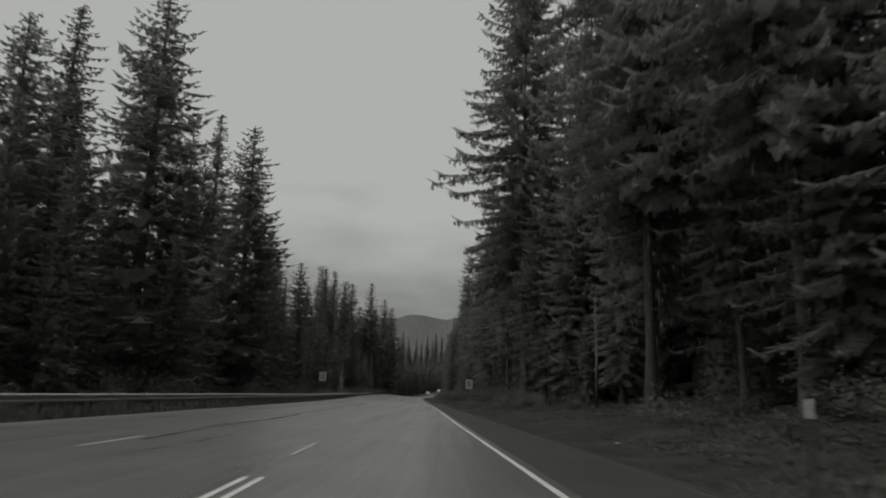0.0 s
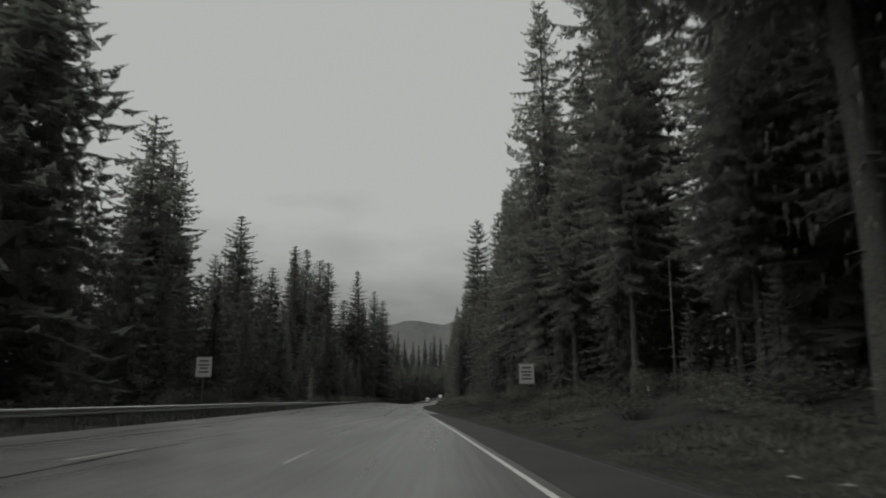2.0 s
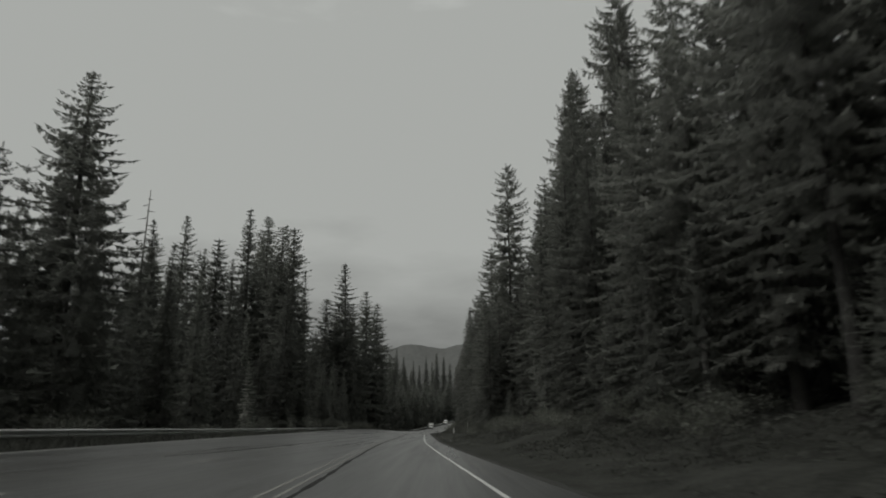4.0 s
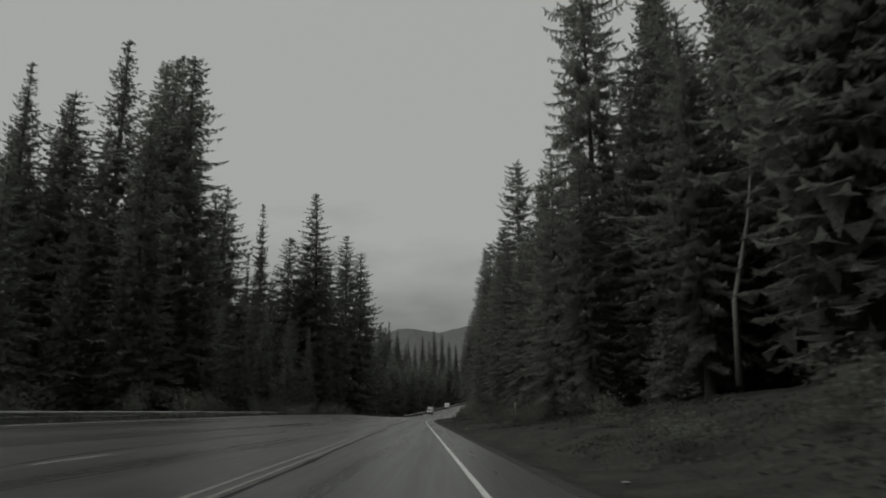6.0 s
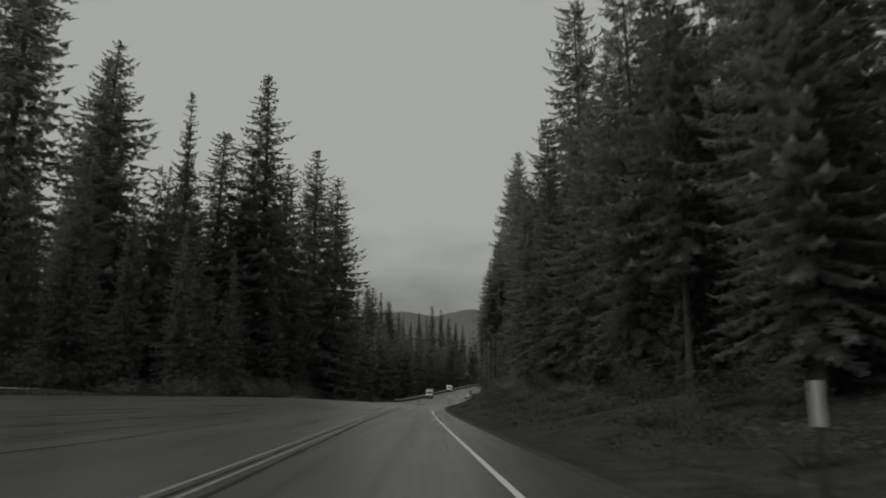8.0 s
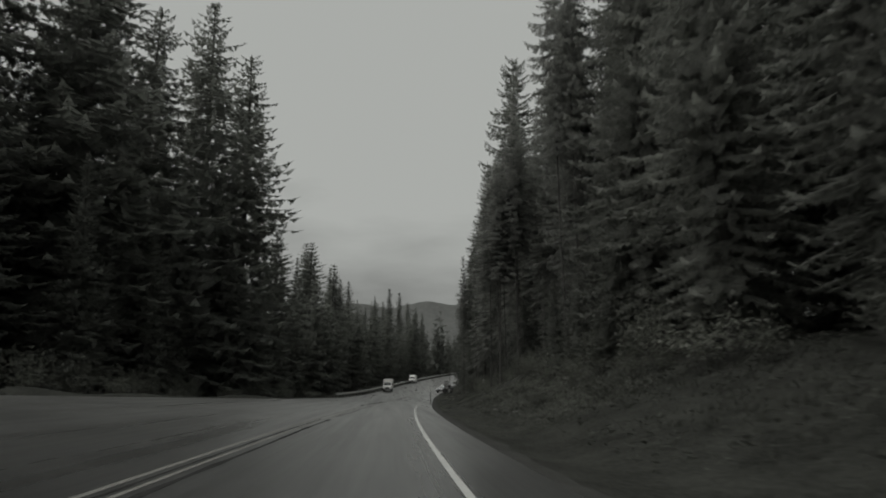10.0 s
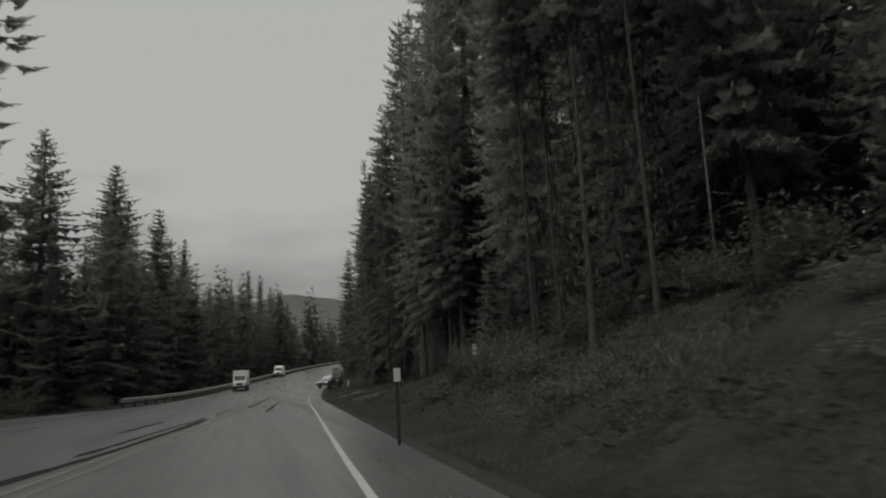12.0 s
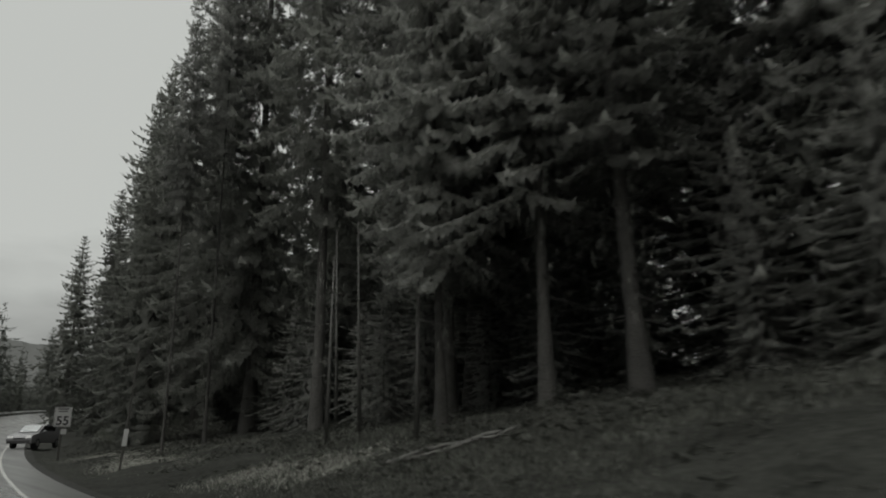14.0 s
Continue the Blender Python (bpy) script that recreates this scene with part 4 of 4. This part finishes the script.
def shell(profile, half, tuck=0.0):
    """A body from a side outline (y, z), rounded across."""
    bm = bmesh.new()
    rings = []
    for s, k in ((-1.0, 0.90), (-0.93, 1.0), (0.93, 1.0), (1.0, 0.90)):
        mid = sum(z for _, z in profile) / len(profile)
        rings.append([bm.verts.new((half * s * (1 - tuck * max(0, z - mid)), y, mid + (z - mid) * (k if abs(s) > 0.95 else 1))) for y, z in profile])
    n = len(profile)
    for a, b in zip(rings, rings[1:]):
        for i in range(n):
            bm.faces.new((a[i], a[(i + 1) % n], b[(i + 1) % n], b[i]))
    bm.faces.new(rings[0][::-1])
    bm.faces.new(rings[-1])
    bmesh.ops.recalc_face_normals(bm, faces=bm.faces)
    return bm


def wheel(parent, x, y, r, w):
    bm = bmesh.new()
    rod(bm, (-w / 2, 0, 0), (w / 2, 0, 0), r, seg=24)
    bmesh.ops.bevel(bm, geom=[e for e in bm.edges if abs(e.verts[0].co.x - e.verts[1].co.x) < 1e-4], offset=0.03, segments=2, affect="EDGES")
    wh = part("wheel", bm, M_TYRE, parent)
    wh.matrix_basis = Matrix.Translation((x, y, r))
    side = 1 if x > 0 else -1
    bm = bmesh.new()
    rod(bm, (side * (w / 2 - 0.02), 0, 0), (side * (w / 2 + 0.012), 0, 0), r * 0.62, r * 0.5, 20)
    part("rim", bm, M_RIM, wh)


def spot(x, y, heading):
    o = x - float(EDGE_X(y))
    return Matrix.Translation((x, y, float(ground_z(o, y)))) @ Matrix.Rotation(heading, 4, "Z")


def plate(parent, name, mat, size, at, tilt=0.0, label="", bevel=0.02):
    bm = box(bmesh.new(), size, at, bevel, Matrix.Rotation(tilt, 4, "X"))
    return part(name, bm, mat, parent, label)


def box_truck(m):
    t = thing("box_truck", m, "white box truck driving downhill in the oncoming lane", "truck")
    part("cargo_box", box(bmesh.new(), (2.45, 5.2, 2.35), (0, 3.0, 2.15), 0.05), M_VANWHITE, t)
    part("hood", shell([(-3.0, 0.62), (-3.02, 1.05), (-2.9, 1.38), (-1.5, 1.62), (-1.5, 0.55)], 1.02), M_VANWHITE, t)
    part("cab", shell([(-1.55, 0.55), (-1.55, 1.60), (-1.0, 2.42), (0.25, 2.5), (0.3, 0.55)], 1.08, 0.05), M_VANWHITE, t)
    plate(t, "windscreen", M_GLASS, (1.8, 0.05, 0.92), (0, -1.32, 2.0), -0.6)
    for s in (-1, 1):
        plate(t, "side_window", M_GLASS, (0.05, 0.8, 0.55), (s * 1.05, -0.45, 2.0))
        plate(t, "headlight", M_LAMP, (0.32, 0.06, 0.2), (s * 0.78, -3.02, 1.0))
        plate(t, "mirror", M_BLACKTRIM, (0.16, 0.1, 0.4), (s * 1.32, -1.25, 1.9))
        for y in (-2.2, 3.9):
            wheel(t, s * 0.98, y, 0.46, 0.28)
    plate(t, "grille", M_BLACKTRIM, (0.95, 0.05, 0.35), (0, -3.04, 1.0))
    plate(t, "bumper", M_BLACKTRIM, (2.1, 0.18, 0.28), (0, -3.08, 0.55))
    plate(t, "chassis", M_BLACKTRIM, (1.6, 7.6, 0.35), (0, 1.3, 0.75))
    return t


def van(m):
    t = thing("camper_van", m, "white van with a tall roof in the oncoming lane", "van")
    part("body", shell([(-2.7, 0.45), (-2.72, 1.05), (-2.5, 1.25), (-1.85, 1.35), (-1.15, 2.3), (-0.7, 2.75), (3.2, 2.75), (3.3, 0.45)], 1.08, 0.03), M_VANWHITE, t)
    plate(t, "windscreen", M_GLASS, (1.75, 0.05, 0.95), (0, -1.56, 1.85), -0.62)
    plate(t, "grille", M_BLACKTRIM, (1.0, 0.05, 0.3), (0, -2.73, 0.9))
    plate(t, "bumper", M_BLACKTRIM, (2.0, 0.16, 0.25), (0, -2.76, 0.52))
    for s in (-1, 1):
        plate(t, "headlight", M_LAMP, (0.32, 0.06, 0.2), (s * 0.78, -2.72, 0.95))
        plate(t, "side_window", M_GLASS, (0.04, 0.9, 0.5), (s * 1.07, -0.6, 1.75))
        for y in (-1.8, 2.2):
            wheel(t, s * 0.95, y, 0.38, 0.25)
    return t


def car(m):
    t = thing("parked_car", m, "grey hatchback parked on the shoulder by the bend", "car")
    part("body", shell([(-2.15, 0.32), (-2.2, 0.62), (-2.05, 0.82), (-1.0, 1.0), (1.9, 1.02), (2.1, 0.85), (2.12, 0.35)], 0.88), M_CARDARK, t)
    part("cabin", shell([(-1.1, 0.98), (-0.35, 1.42), (0.2, 1.5), (1.2, 1.45), (1.95, 1.02)], 0.78, 0.25), M_CARDARK, t)
    plate(t, "windscreen", M_WINDSCREEN, (1.25, 0.03, 0.72), (0, -0.76, 1.23), -1.03)
    plate(t, "rear_window", M_GLASS, (1.15, 0.03, 0.6), (0, 1.63, 1.26), 1.05)
    for s in (-1, 1):
        plate(t, "side_window", M_GLASS, (0.03, 1.6, 0.32), (s * 0.775, 0.35, 1.22))
        plate(t, "headlight", M_LAMP, (0.34, 0.08, 0.14), (s * 0.62, -2.13, 0.70))
        plate(t, "mirror", M_CARDARK, (0.18, 0.12, 0.13), (s * 0.93, -0.62, 1.05))
        for y in (-1.35, 1.35):
            wheel(t, s * 0.80, y, 0.32, 0.21)
    plate(t, "bumper", M_BLACKTRIM, (1.6, 0.1, 0.2), (0, -2.17, 0.42))
    plate(t, "grille", M_BLACKTRIM, (0.8, 0.05, 0.1), (0, -2.18, 0.62))
    return t


box_truck(spot(-10.3, 466, -0.05) @ Matrix.Scale(0.82, 4))
van(spot(-3.1, 516, -0.16) @ Matrix.Scale(0.82, 4))
car(spot(1.9, 466, -0.65) @ Matrix.Diagonal((1.05, 1.0, 1.2, 1)))


# ---- shrubs, weeds, stones, fallen wood ----
def shrub_meshes(seed, r, h, leaf):
    rng = random.Random(seed)
    pts, tris = [], []
    bm = bmesh.new()
    for i in range(9):
        phi, out = rng.uniform(0, 6.28), rng.uniform(0.2, 0.8) * r
        top = (math.cos(phi) * out, math.sin(phi) * out, h * rng.uniform(0.4, 0.75))
        rod(bm, (math.cos(phi) * 0.08, math.sin(phi) * 0.08, -0.1), top, 0.012, 0.004, 5)
    for i in range(900):
        phi, u = rng.uniform(0, 6.28), rng.random() ** 0.5
        k = rng.uniform(0.12, 1.0) ** 0.8
        bump = 1 + 0.25 * math.sin(phi * 3 + seed) + rng.uniform(-0.15, 0.2)
        c = np.array([math.cos(phi) * r * u * k * bump, math.sin(phi) * r * u * k * bump, h * (0.12 + 0.88 * k * math.sqrt(max(0, 1 - (u * 0.9) ** 2))) * bump ** 0.5])
        a, b = [np.array([rng.uniform(-1, 1), rng.uniform(-1, 1), rng.uniform(-0.7, 0.7)]) for _ in range(2)]
        leafage(pts, tris, c - a * leaf, c + a * leaf * 0.6 + b * leaf * 0.4, c + b * leaf)
    stems = bpy.data.meshes.new("woody_base")
    bm.to_mesh(stems)
    bm.free()
    stems.materials.append(M_BARK)
    return stems, pts, tris


SHRUBS = []
for i in range(5):
    stems, pts, tris = shrub_meshes(i, 1.0, 1.0, 0.085)
    SHRUBS.append((stems, mesh_of("foliage", pts, tris, M_SHRUB), mesh_of("foliage", pts, tris, M_PALESHRUB)))


def shrub(o, y, r, h, v, pale=False):
    stems, green, light = SHRUBS[v % 5]
    x, y, z = place(o, y)
    m = Matrix.Translation((x, y, z - 0.05)) @ Matrix.Rotation((o * 7 + y) % 6.28, 4, "Z") @ Matrix.Diagonal((r, r, h, 1))
    s = thing("shrub", m, "pale leafy shrub on the roadside bank" if pale else "dark leafy shrub on the roadside bank", "shrub", "roadside shrubs")
    for name, me in (("woody_base", stems), ("foliage", light if pale else green)):
        new(name, me).parent = s


brush = random.Random(23)
for y in np.arange(2, 480, 4.4):
    o = brush.uniform(6.0, 10.5)
    if 403 < y < 440 or 34 < y < 54 or 212 < y < 234:
        continue
    shrub(o, y + brush.uniform(-2, 2), brush.uniform(0.7, 1.7), brush.uniform(0.6, 1.8), brush.randrange(5), brush.random() < 0.25)
for o, y, r, h in ((7.9, 373.8, 1.0, 1.1), (8.8, 369.4, 1.2, 1.7), (9.3, 369, 0.9, 1.1), (10.5, 382, 1.4, 1.5), (9.6, 377.4, 1.6, 2.0), (7.6, 400, 1.5, 1.6), (8.0, 397.6, 1.2, 1.3), (9.5, 350, 1.4, 2.2), (10, 344, 1.5, 3.0), (9, 254, 1.8, 2.2), (11, 262, 1.6, 3.0)):
    shrub(o, y, r, h, int(y) % 5, True)
for o, y, r, h in ((6.6, 386.5, 1.2, 1.5), (7.2, 389, 1.3, 1.7), (6.4, 391.5, 1.4, 1.8), (8.3, 386, 1.2, 1.3), (9.0, 388.5, 1.3, 1.6), (6.2, 395, 1.3, 1.5), (5.6, 213, 1.1, 0.9), (7.6, 206, 1.5, 1.2), (6.6, 224, 1.2, 0.9), (5.2, 362, 1.0, 0.6), (5.8, 371, 1.3, 0.8), (5.0, 380, 1.1, 0.6), (6.4, 355, 1.4, 0.9), (4.6, 392, 1.0, 0.5), (5.4, 345, 1.2, 0.7), (6.2, 338, 1.3, 0.9), (5.4, 90, 1.1, 0.7), (6.0, 100, 1.4, 1.0), (4.8, 108, 0.9, 0.6), (5.5, 270, 1.2, 0.8), (6.3, 281, 1.4, 1.0)):
    shrub(o, y, r, h, int(y) % 5)
for y in np.arange(-10, 480, 7):
    shrub(-brush.uniform(20.5, 25), y + brush.uniform(-3, 3), brush.uniform(1.2, 2.6), brush.uniform(1.2, 3.2), brush.randrange(5))


for y in np.arange(4, 470, 5.6):
    if 400 < y < 440 or 34 < y < 54 or 212 < y < 234:
        continue
    shrub(brush.uniform(8.5, 13), y + brush.uniform(-2, 2), brush.uniform(1.1, 2.2), brush.uniform(0.8, 2.0), brush.randrange(5), brush.random() < 0.15)


def weeds(name, mat, n, y0, y1, share, reach, low, high, seed, label):
    """Grass and weeds on the verges: blades in tufts."""
    rng = np.random.default_rng(seed)
    y = rng.uniform(y0, y1, n)
    o = np.where(rng.random(n) < share, SHOULDER(y) + 0.7 + reach * rng.random(n) ** 1.2, -(LEFT_EDGE(y) + 0.4 + 9 * rng.random(n)))
    z = ground_z(o, y) - 0.04
    x = EDGE_X(y) + o
    clump = 0.5 + 0.5 * np.sin(x * 0.9 + 2 * np.sin(y * 0.31)) * np.sin(y * 0.73 + x * 0.4)
    tall = np.clip((np.abs(o) - 2.5) / 4, 0.15, 1.0)
    h = rng.uniform(low, high, n) * tall * (0.45 + 0.4 * clump)
    pts, tris = [], []
    for b in range(4):
        a = rng.uniform(0, 6.283, n)
        w = h * 0.05 + 0.006
        dx, dy = np.cos(a), np.sin(a)
        lean = rng.uniform(0.3, 1.1, n) * h
        off = rng.uniform(-0.28, 0.28, (n, 2))
        base = np.stack([x + off[:, 0], y + off[:, 1], z], 1)
        pts += [base + np.stack([-dy * w, dx * w, 0 * w], 1), base + np.stack([dy * w, -dx * w, 0 * w], 1), base + np.stack([dx * lean, dy * lean, h], 1)]
        k = b * 3 * n
        tris.append(np.stack([np.arange(n) + k, np.arange(n) + k + n, np.arange(n) + k + 2 * n], 1))
    tagged(new(name, mesh_of(name, np.concatenate(pts), np.concatenate(tris), mat)), label, "grass", kind="stuff")


weeds("weeds", M_GRASS, 40000, -12, 480, 0.9, 8.5, 0.08, 0.34, 3, "dull grass and weeds on the road banks")
weeds("bank_grass", M_BANKGRASS, 48000, 336, 452, 1.0, 8.0, 0.08, 0.24, 4, "soft grey-green grass cloaking the high bank")
weeds("verge_grass", M_BANKGRASS, 22000, -4, 118, 1.0, 8.5, 0.08, 0.28, 5, "pale tufted grass beside the shoulder")
weeds("rail_weeds", M_GRASS, 16000, -12, 300, 0.0, 8.5, 0.3, 0.75, 6, "dark rank grass growing under the guard rail")


def ground_cover():
    """Low leafy plants and ferns that cloak the upper banks in uneven patches."""
    rng = np.random.default_rng(9)
    n = 210000
    y = rng.uniform(-10, 470, n)
    o = np.where(rng.random(n) < 0.85, SHOULDER(y) + 2.2 + 9.5 * rng.random(n) ** 0.8, -(LEFT_EDGE(y) + 1.5 + 9 * rng.random(n)))
    x = EDGE_X(y) + o
    lump = np.array([noise.noise((float(a) * 0.45, float(b) * 0.45, 2.0)) + 0.6 * noise.noise((float(a) * 0.13, float(b) * 0.13, 6.0)) for a, b in zip(x, y)])
    keep = lump > rng.uniform(-0.35, 0.45, n)
    x, y, o, lump = x[keep], y[keep], o[keep], lump[keep]
    n = len(x)
    size = rng.uniform(0.05, 0.14, n)
    z = ground_z(o, y) + np.clip(lump, 0, 0.6) * 0.55 * rng.random(n) * np.clip((np.abs(o) - 3) / 3, 0.2, 1) + 0.03
    c = np.stack([x, y, z], 1)
    corners = []
    for q in range(3):
        a = rng.uniform(0, 2.1, n) + 2.1 * q
        corners.append(c + np.stack([np.cos(a) * size, np.sin(a) * size, rng.uniform(-0.5, 0.8, n) * size], 1))
    tris = np.stack([np.arange(n), np.arange(n) + n, np.arange(n) + 2 * n], 1)
    tagged(new("ground_cover", mesh_of("ground_cover", np.concatenate(corners), tris.tolist(), M_HERBS)), "low dark leafy plants covering the road bank", "undergrowth", kind="stuff")


ground_cover()


def dry_grass():
    """A pale patch of trampled dry grass at the foot of the firs."""
    rng = random.Random(8)
    pts, tris = [], []
    for i in range(26000):
        y = rng.uniform(418, 449)
        o = 5.6 + 0.5 * math.sin(y * 0.5) + rng.gauss(0, 0.8)
        x, y, z = place(o, y)
        a, h = rng.uniform(0, 6.28), rng.uniform(0.04, 0.13)
        c, q = np.array([x, y, z - 0.03]), np.array([math.cos(a), math.sin(a), 0])
        w = np.array([-math.sin(a), math.cos(a), 0]) * rng.uniform(0.005, 0.012)
        leafage(pts, tris, c - w, c + w, c + q * h * rng.uniform(0.4, 1.4) + np.array([0, 0, h]))
    tagged(new("dry_grass", mesh_of("dry_grass", pts, tris, M_DRYGRASS)), "pale dry grass at the foot of the firs", "grass", kind="stuff")


dry_grass()


def stone(o, y, r, seed):
    bm = bmesh.new()
    bmesh.ops.create_icosphere(bm, subdivisions=2, radius=1)
    for v in bm.verts:
        v.co *= 1 + 0.35 * noise.noise(v.co * 1.3 + Vector((seed, 0, 0)))
    x, y, z = place(o, y)
    s = part("stone", bm, M_STONE)
    s.matrix_basis = Matrix.Translation((x, y, z + r * 0.15)) @ Matrix.Rotation(seed, 4, "Z") @ Matrix.Diagonal((r * 0.65, r * 0.45, r * 0.2, 1))
    tagged(s, "small pale stone lying on the grassy bank", "stone", "stones on the bank")


for i, (o, y, r) in enumerate(((4.24, 72.1, 0.17), (4.39, 71, 0.14), (5.78, 75.4, 0.13), (4.1, 359.5, 0.12), (8.33, 235.7, 0.13), (8.38, 230.5, 0.13), (5.34, 393.9, 0.16), (3.6, 30, 0.12), (5.0, 28, 0.12), (4.2, 198, 0.12), (3.1, 256.9, 0.12), (5.2, 340, 0.1), (6.2, 423, 0.14), (8.05, 351, 0.34), (5.5, 346.6, 0.2), (4.35, 345.2, 0.2), (7.5, 349, 0.16), (4.2, 351, 0.18), (5.6, 370.7, 0.13), (7.4, 374.8, 0.13), (2.95, 209, 0.13), (5.8, 168, 0.13), (7.2, 169.2, 0.16), (4.3, 21.2, 0.16), (4.9, 26.5, 0.12), (5.1, 28.4, 0.1), (6.9, 233.6, 0.12), (8.0, 230, 0.12))):
    stone(o, y, r, i + 2)


def fallen_log(o0, y0, o1, y1, r, label):
    a, b = Vector(place(o0, y0)), Vector(place(o1, y1))
    steps = 8
    rng = random.Random(int(y0))
    spine = [a.lerp(b, i / steps) + Vector((0, 0, r * 0.8 + rng.uniform(-0.04, 0.04))) for i in range(steps + 1)]
    bm = tube(bmesh.new(), spine, [r * (1 - 0.05 * i) for i in range(steps + 1)])
    log = part("fallen_log", bm, M_BARK if label.startswith("dark") else M_DEADWOOD)
    tagged(log, label, "log", "fallen logs")


fallen_log(6.1, 416.6, 8.0, 414.8, 0.07, "grey barkless log lying in the grass")
fallen_log(6.3, 415.9, 8.2, 414.4, 0.06, "thin bleached log lying in the grass")
fallen_log(9.5, 377, 10.5, 366, 0.12, "dark log lying across the bank")


def dead_trunk(points, r0, label, limbs=()):
    """A bare stem through the given places, with a few broken limbs."""
    n = len(points) - 1
    bm = tube(bmesh.new(), points, [r0 * (1 - 0.8 * i / n) for i in range(n + 1)])
    t = thing("dead_tree", Matrix(), label, "tree", "dead trees")
    part("trunk", bm, M_DEADWOOD, t)
    for a, b in limbs:
        part("limb", rod(bmesh.new(), a, b, r0 * 0.3, r0 * 0.08, 6), M_DEADWOOD, t)


dead_trunk([(9.5, 235.6, 2.6), (9.7, 235.5, 7.5), (10.9, 235.2, 12.5), (11.6, 235, 17.5)], 0.2, "leaning bare grey trunk on the bank")
x, y, z = place(float(11.3 - EDGE_X(52.1)), 52.1)
dead_trunk([(x, y, z - 0.3), (x + 0.05, y, z + 4), (x, y, z + 8.2)], 0.14, "slim bare dead trunk with broken twigs", [((x, y, z + 5.6), (x - 1.3, y, z + 5.2)), ((x, y, z + 6.4), (x + 0.9, y + 0.2, z + 6.9)), ((x, y, z + 7.0), (x - 0.9, y, z + 6.5))])
rng = random.Random(31)
pts, tris = [], []
for i in range(260):
    phi, u = rng.uniform(0, 6.28), rng.random()
    c = np.array([x + math.cos(phi) * 1.1 * u, y + math.sin(phi) * 0.8 * u, z + 5.6 + rng.gauss(0, 0.7) - 0.3 * u])
    a, b = [np.array([rng.uniform(-1, 1), rng.uniform(-1, 1), rng.uniform(-0.8, 0.8)]) * 0.13 for _ in range(2)]
    leafage(pts, tris, c, c + a, c + b)
tagged(new("pale_twigs", mesh_of("pale_twigs", pts, tris, M_PALESHRUB)), "pale lichened twigs on the slim dead trunk", "twigs", kind="stuff")
sx, sy, sz = place(float(-68.8 - EDGE_X(270)), 270)
dead_trunk([(sx, sy, sz - 0.3), (sx, sy, 34), (sx + 0.3, sy, 52)], 0.4, "tall bare snag standing above the firs", [((sx, sy, q), (sx + s * w, sy + 0.3, q - 0.25)) for q, s, w in ((38, 1, 2.6), (39.5, -1, 2.2), (41, 1, 2.1), (42.4, -1, 2.4), (44, 1, 1.8), (45.6, -1, 2.0), (47.2, 1, 1.6), (48.6, -1, 1.3), (50, 1, 0.9))])
for i, (o, y, h) in enumerate(((8.0, 423.4, 6), (9.2, 423.4, 7), (8.1, 418.3, 6), (10.6, 428, 8), (12.4, 384, 7), (12, 300, 8), (10.5, 446, 8), (12.5, 140, 9), (11.5, 96, 7))):
    x, y, z = place(o, y)
    dead_trunk([(x, y, z - 0.3), (x + 0.08 * (-1) ** i, y, z + h * 0.5), (x + 0.15 * (-1) ** i, y, z + h)], 0.075, "slim pale dead trunk among the firs", [((x, y, z + h * q), (x + s * 0.9, y - 0.3, z + h * q - 0.15)) for q, s in ((0.35, -1), (0.5, 1), (0.62, -1), (0.8, 1))])
